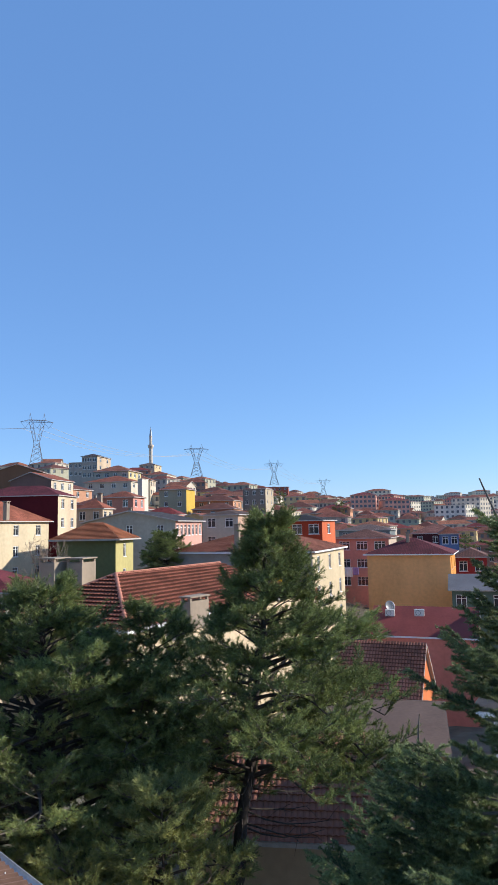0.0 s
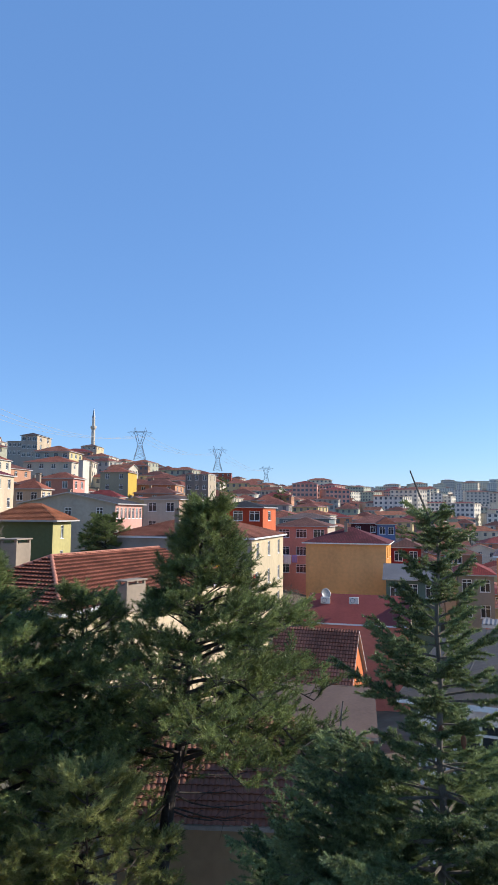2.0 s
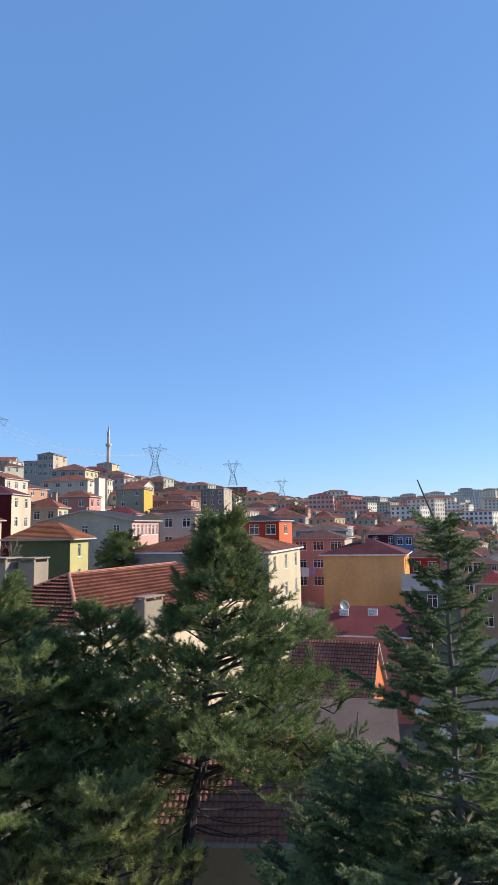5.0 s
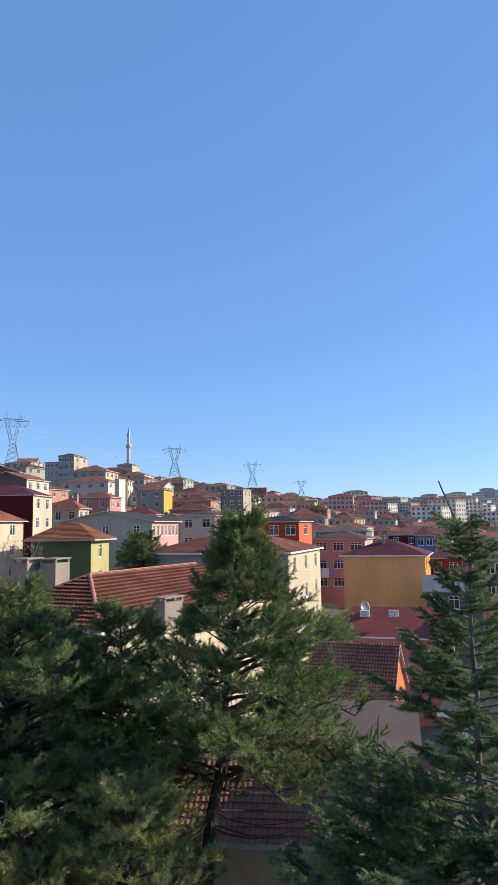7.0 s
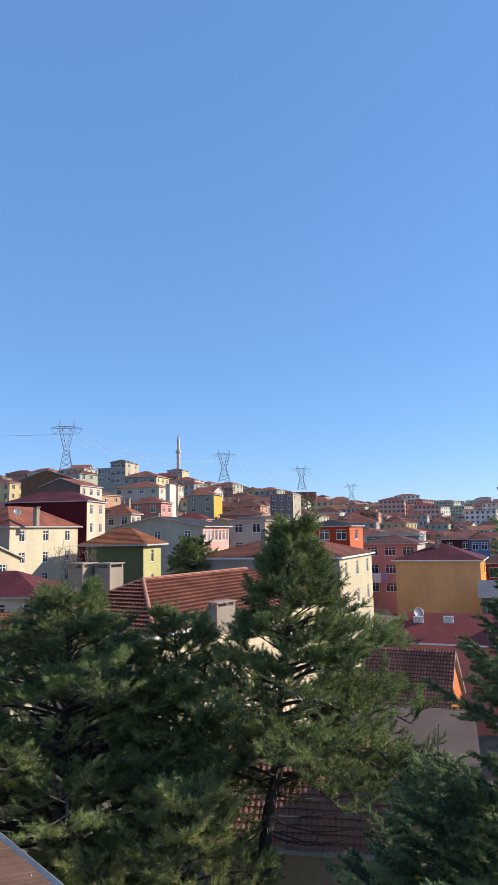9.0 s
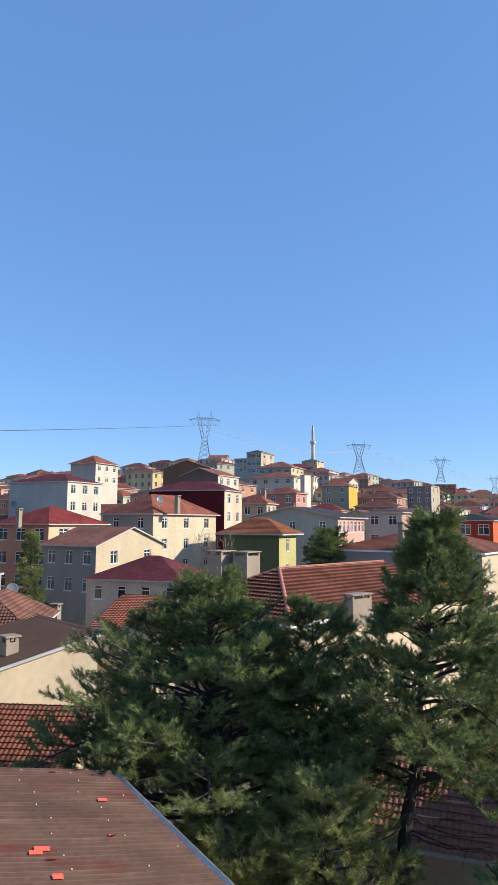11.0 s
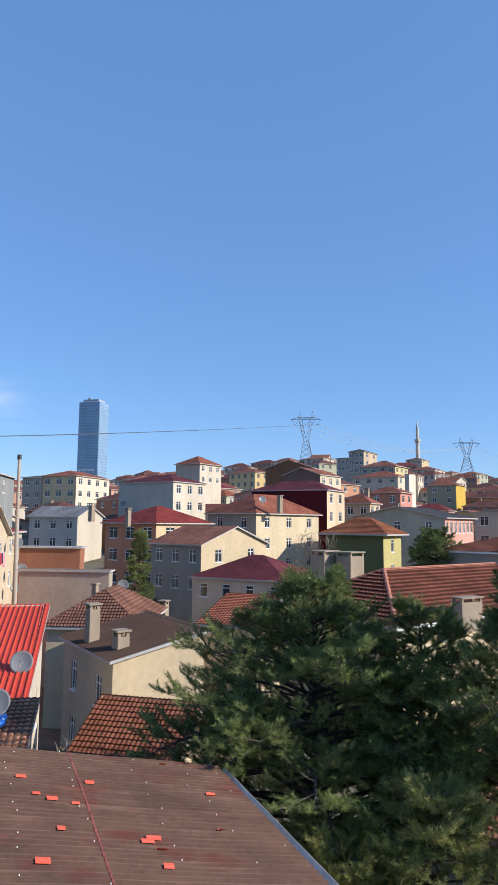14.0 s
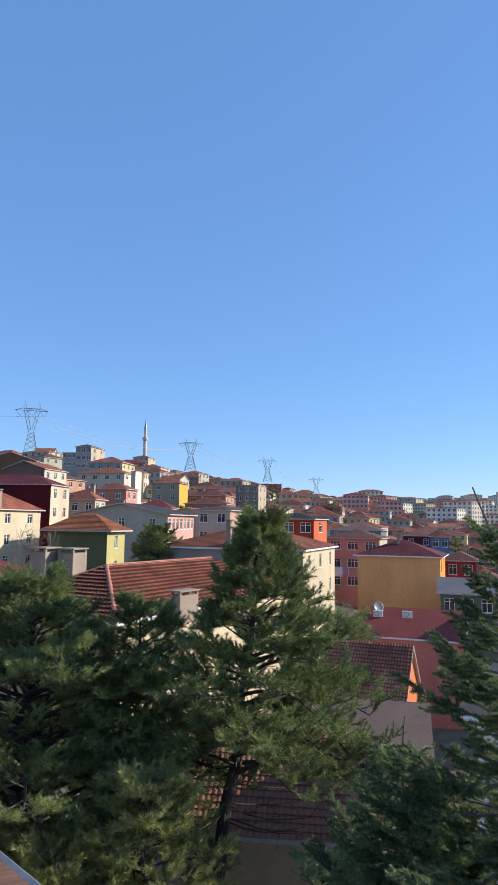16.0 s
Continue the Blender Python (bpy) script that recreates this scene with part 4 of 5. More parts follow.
def pine(label, x, y, base, top, z_low, prof, seed, limbs=70, shoots=6, skew=0.0, lean=(0, 0), trunk_r=0.2, per=56, needle=(0.12, 0.015), dead=0, tag="pine_tree", mat=None):
    """A pine: bent trunk, limbs with side branches, and every branch set with upturned brush-like shoots.
    prof: crown radius at fractions of its height, from the lowest limb up; dead: bare limbs under the crown."""
    rng = np.random.default_rng(seed)
    root = empty(tag, Matrix.Translation((x, y, base)), label, "tree")
    H = top - base
    n = 14
    axis = [Vector((lean[0] * (1 - i / n) ** 1.5 + 0.06 * math.sin(i * 1.7 + seed), lean[1] * (1 - i / n) ** 1.5 + 0.06 * math.cos(i * 1.3 + seed), H * i / n)) for i in range(n + 1)]
    V, F = [], []
    tube(V, F, axis, [trunk_r * (1 - 0.93 * i / n) for i in range(n + 1)], 8)
    sheet("trunk", V, F, [BARK], parent=root, smooth=True)

    def on_axis(z):
        k = min(max(z / H * n, 0), n - 1e-6)
        return axis[int(k)].lerp(axis[int(k) + 1], k - int(k))
    V, F, TV, TF, P, D = [], [], [], [], [], []

    def shoot(a, d, ln):
        e_ = a + d * ln
        tube(TV, TF, [a, e_], [0.008, 0.004], 3)
        P.append(tuple(e_))
        D.append(tuple(d))
    fr = [q / (len(prof) - 1) for q in range(len(prof))]
    for i in range(limbs):
        u = ((i // 3 * 3 + 1.5 + rng.uniform(-1.1, 1.1)) / limbs) ** 0.9
        u = min(max(u, 0.0), 0.99)
        z = (z_low - base) + u * (H - (z_low - base)) * 0.97
        ang = i * 2.399 + rng.uniform(-0.5, 0.5)
        rad = float(np.interp(u, fr, prof)) * rng.uniform(0.55, 1.12) * (1 + skew * math.cos(ang))
        d = Vector((math.cos(ang), math.sin(ang), 0))
        across = Vector((-d.y, d.x, 0))
        p0 = on_axis(max(z - rad * 0.15, 0.3))
        rise = rad * (-0.15 + 0.62 * u + rng.uniform(-0.22, 0.28))
        pts = []
        for k in range(7):
            q = k / 6
            pts.append(p0 + d * (rad * q) + across * (0.09 * rad * math.sin(3 * q + i)) + Vector((0, 0, rise * q * q + 0.12 * rad * math.sin(math.pi * q))))
        r0 = 0.012 + 0.016 * rad
        tube(V, F, pts, [r0 * (1 - 0.8 * k / 6) for k in range(7)], 5)
        subs = max(3, int(2 + 2.4 * rad))
        for k in range(subs):
            q = 1.0 if k == 0 else 1 - 0.72 * (k - rng.uniform(0, 0.7)) / subs
            a = min(q * 6, 5.999)
            o = pts[int(a)].lerp(pts[int(a) + 1], a - int(a))
            sgn = 1 if k % 2 else -1
            sd = (d * rng.uniform(0.5, 1.0) + across * sgn * (0.15 if k == 0 else rng.uniform(0.4, 1.1)) + Vector((0, 0, rng.uniform(-0.35, 0.75)))).normalized()
            ln = min(0.28 + 0.24 * rad, 1.0) * rng.uniform(0.65, 1.25) * (0.6 if k == 0 else 1.0)
            tip = o + sd * ln + Vector((0, 0, 0.12 * ln))
            tube(TV, TF, [o, o.lerp(tip, 0.5) - Vector((0, 0, 0.03)), tip], [0.018, 0.013, 0.008], 4)
            side = Vector((-sd.y, sd.x, 0)).normalized()
            m = max(3, int(shoots * rng.uniform(0.7, 1.3)))
            for w_ in range(m):
                b = o.lerp(tip, 0.25 + 0.75 * (w_ + rng.uniform(0, 0.8)) / m)
                f_ = (sd * rng.uniform(0.4, 1.0) + side * (1 if w_ % 2 else -1) * rng.uniform(0.15, 1.0) + Vector((0, 0, rng.uniform(-0.1, 1.2)))).normalized()
                shoot(b, f_, rng.uniform(0.22, 0.44))
            shoot(tip, (sd + Vector((0, 0, 0.5))).normalized(), rng.uniform(0.25, 0.42))
    for k in range(5):
        shoot(axis[-1] - Vector((0, 0, 0.12 * k)), Vector((math.cos(k * 2.4) * 0.5, math.sin(k * 2.4) * 0.5, 0.8)).normalized(), 0.38)
    for k in range(dead):
        ang = k * 2.1 + rng.uniform(-0.5, 0.5)
        d = Vector((math.cos(ang), math.sin(ang), 0))
        p0 = on_axis((z_low - base) * rng.uniform(0.66, 1.05))
        ln = rng.uniform(1.2, 2.6)
        pts = [p0 + d * (ln * q) + Vector((0, 0, -0.42 * ln * q + 0.3 * ln * q * q + 0.05 * math.sin(5 * q + k))) for q in (0, 0.25, 0.5, 0.75, 1.0)]
        tube(V, F, pts, [0.03, 0.024, 0.018, 0.012, 0.006], 5)
        for w_ in range(5):
            b = pts[1 + w_ % 3].lerp(pts[2 + w_ % 3], rng.uniform(0, 1))
            e_ = b + (d * 0.6 + Vector(rng.normal(size=3)) * 0.5).normalized() * rng.uniform(0.25, 0.6)
            tube(V, F, [b, b.lerp(e_, 0.5) + Vector((0, 0, 0.03)), e_], [0.009, 0.007, 0.004], 3)
    sheet("bough", V, F, [BARK], parent=root)
    sheet("twig", TV, TF, [BARKG], parent=root)
    needles("foliage", P, D, per, needle[0], needle[1], 0.75, 0.34, mat or NEEDLE, root, rng)
    return root


pine("tall green pine with bent dark trunk in the yard", 0.5, 19.5, 0.0, 12.3, 5.7, (3.0, 3.5, 3.1, 2.3, 1.5, 0.95, 0.6, 0.2), 3, 112, 12, 0.28, (-1.5, 0.0), 0.24, 52, (0.125, 0.014), dead=14)
pine("broad dark green pine with several leaders", -6.0, 19.8, 0.0, 10.4, 3.2, (4.4, 5.0, 5.0, 4.5, 3.6, 2.4, 1.2, 0.4), 8, 150, 9, 0.0, (0.4, 0.0), 0.26, 54, (0.14, 0.0135), dead=8)
pine("dark green pine beside a broader one", -3.0, 20.4, 0.0, 9.7, 4.2, (2.0, 2.6, 2.7, 2.2, 1.4, 0.8, 0.3), 12, 76, 8, 0.1, (0.2, 0.0), 0.2, 54, (0.135, 0.013), dead=5)
pine("small light green pine below the taller ones", -2.15, 16.4, 0.0, 6.2, 1.6, (1.7, 1.9, 1.7, 1.1, 0.3), 17, 60, 8, 0.0, (0.1, 0.0), 0.09, 56, (0.125, 0.013), mat=PALENEEDLE)
pine("low light green pine beside the old roof", -3.9, 15.4, 0.0, 4.9, 1.0, (1.2, 1.4, 1.2, 0.8, 0.3), 18, 44, 8, 0.0, (0.1, 0.0), 0.08, 56, (0.125, 0.013), mat=PALENEEDLE)


def fir(label, x, y, base, top, seed, reach, leader=-0.24, cones=0):
    """A young fir: straight stem, whorls of rising limbs, short flat needles along every twig.
    reach: limb length at distances below the top."""
    rng = np.random.default_rng(seed)
    root = empty("fir_tree", Matrix.Translation((x, y, base)), label, "tree")
    H = top - base
    V, F, P, D = [], [], [], []

    def stem(z):
        return Vector((0.015 * math.sin(z * 5) + leader * max(0.0, (z - H + 0.75) / 0.75) ** 1.3, 0.015 * math.cos(z * 3), z))
    tv, tf = [], []
    tube(tv, tf, [stem(H * i / 60) for i in range(61)], [0.10 * (1 - i / 60) ** 0.9 + 0.007 for i in range(61)], 8)
    sheet("trunk", tv, tf, [BARKG], parent=root, smooth=True)

    def twig(a, b, r, dens):
        tube(V, F, [a, a.lerp(b, 0.5), b], [r, r * 0.75, r * 0.4], 4)
        d = b - a
        n = int(d.length * dens)
        for k in range(n):
            P.append(tuple(a.lerp(b, (k + rng.uniform()) / max(n, 1))))
            D.append(tuple(d.normalized()))
    for k in range(12, 26):
        twig(stem(H - 0.02 - 0.032 * k), stem(H - 0.02 - 0.032 * k) + Vector((0.05 * math.cos(k * 2.4), 0.05 * math.sin(k * 2.4), 0.04)), 0.003, 60)
    z, w = H - 0.5, 0
    while z > 2.2:
        below = H - z
        rad = float(np.interp(below, *reach))
        m = 5 if below < 1.3 else 6 if below < 2.7 else 9
        for k in range(m):
            ang = 2 * math.pi * (k + 0.5 * (w % 2)) / m + rng.uniform(-0.35, 0.35)
            d = Vector((math.cos(ang), math.sin(ang), 0))
            across = Vector((-d.y, d.x, 0))
            o = stem(z + rng.uniform(-0.06, 0.06))
            lr = rad * rng.uniform(0.55, 1.25)
            tip = o + d * lr + Vector((0, 0, lr * max(0.30, 0.85 - 0.2 * below)))
            mid = o.lerp(tip, 0.5) - Vector((0, 0, 0.12 * lr))
            tube(V, F, [o, mid], [0.009 + 0.006 * lr, 0.007 + 0.004 * lr], 4)
            twig(o.lerp(mid, 0.45), mid, 0.009, 60)
            twig(mid, tip, 0.008, 70)
            q = int(5 + lr * 15)
            for j in range(q):
                g = 0.3 + 0.66 * (j + rng.uniform()) / q
                p = o.lerp(mid, g * 2) if g < 0.5 else mid.lerp(tip, g * 2 - 1)
                lat = (across * (1 if j % 2 else -1) * rng.uniform(0.6, 1.0) + d * 0.8 + Vector((0, 0, rng.uniform(-0.05, 0.4)))).normalized()
                ln = (0.09 + 0.30 * lr * (1.1 - g)) * rng.uniform(0.65, 1.2)
                e_ = p + lat * ln
                twig(p, e_, 0.005, 70)
                if ln > 0.24:
                    for s2 in (0.4, 0.6, 0.8):
                        q2 = p.lerp(e_, s2)
                        l2 = (lat + Vector((-lat.y, lat.x, 0)) * (1 if s2 == 0.6 else -1) * 0.9 + Vector((0, 0, 0.15))).normalized()
                        twig(q2, q2 + l2 * ln * 0.42, 0.004, 70)
        z -= 0.135 + 0.03 * min(below, 3)
        w += 1
    sheet("bough", V, F, [BARKG], parent=root)
    needles("foliage", P, D, 13, 0.040, 0.0085, 0.8, 0.02, FIRLEAF, root, rng)
    cone_mat = plain("cone_scales", (0.20, 0.085, 0.045), 0.8, 0, 0.3, 30)
    for k in range(cones):
        ang = -1.9 + 0.8 * k
        bm = bmesh.new()
        bmesh.ops.create_uvsphere(bm, u_segments=12, v_segments=10, radius=0.5)
        for v in bm.verts:
            v.co = Vector((v.co.x * 0.05, v.co.y * 0.05, v.co.z * 0.13)) * (1 + 0.1 * math.sin(v.co.z * 40 + v.co.x * 9))
        part("cone", bm, cone_mat, root, "reddish brown hanging cone").location = (0.28 * math.cos(ang), 0.28 * math.sin(ang), H - 2.42 - 0.09 * (k % 2))
    return root


fir("young green fir with bare leader shoot", 2.51, 6.6, 0.0, 12.42, 4, ((0.4, 0.6, 1.1, 1.6, 2.0, 2.3, 2.6, 2.9, 3.4, 4.6, 7.0), (0.14, 0.22, 0.32, 0.46, 0.78, 0.9, 0.6, 1.0, 1.4, 1.85, 2.2)), cones=3)
fir("smaller light green fir crowded by a taller one", 1.75, 7.6, 0.0, 9.95, 9, ((0.3, 0.6, 1.0, 1.6, 2.5, 5.0), (0.12, 0.3, 0.6, 0.95, 1.25, 1.6)), 0.05)


# ---- far landmarks ----
def bar(V, F, a, b, r):
    tube(V, F, [Vector(a), Vector(b)], [r, r], 4)


def pylon(x, y, zb, zt, yaw, wide=0.74):
    """A lattice power pylon: narrow waist, V-shaped window and a wide cross-arm."""
    root = empty("power_pylon", Matrix.Translation((x, y, zb)) @ pose(0, 0, 0, 0, 0, yaw), "grey steel lattice power pylon on the skyline", "pylon", "pylons on the ridge")
    root.scale = (wide, 0.8, 1)
    h = zt - zb
    k = h / 24.0
    V, F = [], []
    lev = [(0, 4.4), (3, 3.7), (5.6, 3.0), (8, 2.4), (9.8, 2.0), (11.5, 1.6)]
    for (z0, w0), (z1, w1) in zip(lev, lev[1:]):
        for sx, sy, tx, ty in ((-1, -1, 1, -1), (1, -1, 1, 1), (1, 1, -1, 1), (-1, 1, -1, -1)):
            bar(V, F, (sx * w0 * k, sy * w0 * k, z0 * k), (sx * w1 * k, sy * w1 * k, z1 * k), 0.16 * k)
            bar(V, F, (sx * w0 * k, sy * w0 * k, z0 * k), (tx * w1 * k, ty * w1 * k, z1 * k), 0.1 * k)
            bar(V, F, (tx * w0 * k, ty * w0 * k, z0 * k), (sx * w1 * k, sy * w1 * k, z1 * k), 0.1 * k)
    sheet("lattice_base", V, F, [STEEL], parent=root)
    V, F = [], []
    for s in (-1, 1):
        for sy in (-1, 1):
            a = (s * 1.6 * k, sy * 1.6 * k, 11.5 * k)
            b = (s * 4.6 * k, sy * 0.8 * k, 21 * k)
            c = (s * 2.6 * k, sy * 0.8 * k, 21 * k)
            bar(V, F, a, b, 0.14 * k)
            bar(V, F, (s * 0.3 * k, sy * 1.2 * k, 12.5 * k), c, 0.12 * k)
            for q in range(6):
                t0, t1 = q / 6, (q + 1) / 6
                pa = Vector(a).lerp(Vector(b), t0 if q % 2 else t1)
                pb = Vector((s * 0.3 * k, sy * 1.2 * k, 12.5 * k)).lerp(Vector(c), t1 if q % 2 else t0)
                bar(V, F, pa, pb, 0.08 * k)
        for sx, sy in ((3.2, -0.7), (3.2, 0.7), (5.0, -0.7), (5.0, 0.7)):
            bar(V, F, (s * sx * k, sy * k, 22.3 * k), (s * 4.2 * k, 0, 25.6 * k), 0.11 * k)
    sheet("upper_frame", V, F, [STEEL], parent=root)
    V, F = [], []
    for sy in (-0.8, 0.8):
        bar(V, F, (-10 * k, 0, 21.3 * k), (10 * k, 0, 21.3 * k), 0.13 * k)
        bar(V, F, (-5 * k, sy * k, 22.3 * k), (5 * k, sy * k, 22.3 * k), 0.12 * k)
        for s in (-1, 1):
            bar(V, F, (s * 5 * k, sy * k, 22.3 * k), (s * 10 * k, 0, 21.3 * k), 0.1 * k)
        for q in range(-5, 5):
            bar(V, F, (q * k, sy * k, 22.3 * k), ((q + 1) * k, 0, 21.3 * k), 0.07 * k)
    sheet("cross_arm", V, F, [STEEL], parent=root)
    for cx in (-7, 0, 7):
        V, F = [], []
        for s in (-1, 1):
            bar(V, F, ((cx + s * 2.6) * k, 0, 21.2 * k), (cx * k, 0, 18.6 * k), 0.1 * k)
        sheet("insulator", V, F, [STEEL], parent=root)
    return root


STEEL = plain("pylon_steel", (0.30, 0.31, 0.33), 0.6, 0.3, 0.1)
PYL = [(-98.9, 314.8, 41.0, 65.5, 20, 0.74), (-36.4, 478.6, 48.0, 69.5, 12, 1.0), (27.0, 699.5, 54.0, 78.5, 5, 1.0), (110.3, 993.9, 54.0, 79.0, 0, 1.05)]
for p_ in PYL:
    pylon(*p_)


def cable(a, b, sag, r):
    V, F = [], []
    a, b = Vector(a), Vector(b)
    pts = [a.lerp(b, k / 20) - Vector((0, 0, sag * 4 * (k / 20) * (1 - k / 20))) for k in range(21)]
    tube(V, F, pts, [r] * 21, 4)
    tagged(sheet("power_cable", V, F, [STEEL]), "thin grey overhead power cable", "cable", "power cables")


chain = [(-560, 120, 34.0, 62.0, 60, 0.74)] + PYL
for p_, q_ in zip(chain, chain[1:]):
    for s in (-7, 0, 7):
        ka, kb = (p_[3] - p_[2]) / 24, (q_[3] - q_[2]) / 24
        cable((p_[0] + s * ka, p_[1], p_[2] + 18.6 * ka), (q_[0] + s * kb, q_[1], q_[2] + 18.6 * kb), 7.0, 0.09)


def lathe(name, prof, mat, parent, sides=20):
    V, F = [], []
    for r, z in prof:
        for k in range(sides):
            t = 2 * math.pi * k / sides
            V.append((r * math.cos(t), r * math.sin(t), z))
    for i in range(len(prof) - 1):
        for k in range(sides):
            k2 = (k + 1) % sides
            F.append((i * sides + k, i * sides + k2, (i + 1) * sides + k2, (i + 1) * sides + k))
    return sheet(name, V, F, [mat], parent=parent, smooth=False)


min_ = empty("minaret", Matrix.Translation((-59.9, 415.7, 40)), "slender white stone minaret with pointed grey cap", "minaret")
stone = plaster((0.62, 0.6, 0.56))
lathe("shaft", [(1.6, 0), (1.6, 9), (1.15, 11), (1.1, 21.0)], stone, min_)
lathe("balcony", [(1.1, 21), (1.8, 22.3), (1.8, 23.4), (1.65, 23.4), (1.65, 22.5), (0.9, 22.5)], stone, min_)
lathe("upper_shaft", [(0.9, 22.4), (0.85, 28.4), (1.0, 28.5), (1.0, 28.7)], stone, min_)
lathe("cap", [(1.0, 28.7), (0.5, 32.0), (0.08, 34.6), (0.0, 35.2)], plain("lead_cap", (0.3, 0.32, 0.34), 0.5, 0.3), min_)


def glass_tower():
    c = Matrix.Translation((-537, 722, 30)) @ pose(0, 0, 0, 0, 0, 8)
    root = empty("glass_tower", c, "tall blue glass office tower on the skyline", "building")
    w, d, h = 30.0, 26.0, 137.0
    m, n, l, b = shader("tower_glass", 0.18, 0.0, 0.8)
    mottled(n, l, b, (0.2, 0.3, 0.42), 0.8, 1.2, 0.05, 0.4)
    bm = bmesh.new()
    box(bm, 0, 0, 0, w, d, h)
    part("curtain_wall", bm, m, root, bevel=0.8)
    fin = plain("tower_fins", (0.27, 0.37, 0.48), 0.4, 0.2)
    for k in range(1, 36):
        bm = bmesh.new()
        z = h * k / 36
        box(bm, -0.12, -0.12, z, w + 0.12, d + 0.12, z + 0.5)
        part("floor_band", bm, fin, root)
    bm = bmesh.new()
    box(bm, 4, 4, h, w - 4, d - 4, h + 3.5)
    box(bm, 8, 8, h + 3.5, 12, 14, h + 6)
    part("roof_plant", bm, plain("roof_plant", (0.35, 0.36, 0.38), 0.6), root)
    bm = bmesh.new()
    for k in range(7):
        box(bm, 3 + k * 3.3, -0.35, 46, 5 + k * 3.3, -0.13, 48.5)
    part("sign", bm, WHITE, root, "row of pale sign shapes")


glass_tower()


# ---- town over the slopes ----
def far_house(label, w, d, h, roof, rise, wall, side, top, fw, rw, simple, category="house", win=(1.2, 1.4)):
    """A house to be repeated, first set on a spot behind the far ridge."""
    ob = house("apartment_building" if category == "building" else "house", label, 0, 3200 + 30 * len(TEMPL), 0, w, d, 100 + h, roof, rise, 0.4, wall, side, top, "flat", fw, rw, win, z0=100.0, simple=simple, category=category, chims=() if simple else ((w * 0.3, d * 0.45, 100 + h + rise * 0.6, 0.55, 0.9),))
    TEMPL.append((ob, w, d, h))
    return ob


TEMPL = []
rt = random.Random(21)
# shaded front colour, its lighter sunlit copy painted on the other walls, colour word
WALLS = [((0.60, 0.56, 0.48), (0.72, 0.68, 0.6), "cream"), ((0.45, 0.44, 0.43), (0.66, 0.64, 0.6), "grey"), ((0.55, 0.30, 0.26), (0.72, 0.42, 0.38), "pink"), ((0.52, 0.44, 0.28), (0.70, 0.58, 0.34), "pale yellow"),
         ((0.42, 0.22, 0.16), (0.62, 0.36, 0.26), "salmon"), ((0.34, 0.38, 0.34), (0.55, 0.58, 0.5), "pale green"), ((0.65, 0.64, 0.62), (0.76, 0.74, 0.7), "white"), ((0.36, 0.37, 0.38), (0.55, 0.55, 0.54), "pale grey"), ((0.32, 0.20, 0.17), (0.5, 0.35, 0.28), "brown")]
TOPS = [(0.36, 0.12, 0.07), (0.30, 0.10, 0.065), (0.22, 0.085, 0.06), (0.26, 0.05, 0.045), (0.40, 0.15, 0.085)]
near_t, far_t, block_t = [], [], []
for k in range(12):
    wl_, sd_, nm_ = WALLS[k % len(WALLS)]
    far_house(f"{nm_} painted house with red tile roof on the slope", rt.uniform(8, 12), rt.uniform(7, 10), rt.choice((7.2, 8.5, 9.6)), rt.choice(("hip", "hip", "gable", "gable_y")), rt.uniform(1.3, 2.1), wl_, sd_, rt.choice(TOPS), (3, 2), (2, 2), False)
    near_t.append(TEMPL[-1])
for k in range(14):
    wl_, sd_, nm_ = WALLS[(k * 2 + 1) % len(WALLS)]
    # fronts paled by a quarter, distance haze put into the wall colour
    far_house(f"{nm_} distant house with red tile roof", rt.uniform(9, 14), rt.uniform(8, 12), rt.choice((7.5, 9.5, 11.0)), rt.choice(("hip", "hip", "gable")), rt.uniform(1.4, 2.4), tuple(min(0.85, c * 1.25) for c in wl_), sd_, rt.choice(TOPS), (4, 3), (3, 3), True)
    far_t.append(TEMPL[-1])
for k in range(8):
    wl_, sd_, nm_ = WALLS[(0, 6, 1, 6, 0, 5, 6, 2)[k]]
    # block walls lightened towards white as painted haze
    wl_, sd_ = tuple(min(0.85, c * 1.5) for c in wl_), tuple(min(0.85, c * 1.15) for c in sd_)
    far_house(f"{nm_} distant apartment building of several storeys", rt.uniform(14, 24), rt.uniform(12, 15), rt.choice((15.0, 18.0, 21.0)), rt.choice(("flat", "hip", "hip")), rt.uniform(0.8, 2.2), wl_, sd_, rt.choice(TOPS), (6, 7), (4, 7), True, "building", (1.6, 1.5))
    block_t.append(TEMPL[-1])
used = set()


FARMATS, town = [], bmesh.new()


def joined(ob, m):
    """Adds the walls and roof of a template to the one mesh of the distant town."""
    for c in ob.children:
        me = c.data.copy()
        idx = []
        for mt in me.materials:
            if mt not in FARMATS:
                FARMATS.append(mt)
            idx.append(FARMATS.index(mt))
        arr = np.zeros(len(me.polygons), dtype=np.int32)
        me.polygons.foreach_get("material_index", arr)
        me.polygons.foreach_set("material_index", np.array(idx, dtype=np.int32)[arr])
        if not me.uv_layers:
            me.uv_layers.new(name="UVMap")
        me.transform(m @ c.matrix_basis)
        town.from_mesh(me)
        bpy.data.meshes.remove(me)


def put(choice, x, y, yaw, sink=1.0):
    ob, w, d, h = choice
    z = ground_z(x, y) - sink
    if math.hypot(x, y) > 430:
        return joined(ob, Matrix.Translation((x, y, z)) @ pose(0, 0, 0, 0, 0, yaw) @ Matrix.Translation((-w / 2, -d / 2, 0)))
    m = Matrix.Translation((x, y, z)) @ pose(0, 0, 0, 0, 0, yaw) @ Matrix.Translation((-w / 2, -d / 2, 0))
    if ob.name not in used:
        used.add(ob.name)
        ob.matrix_world = m
        return ob
    return copy_thing(ob, m)


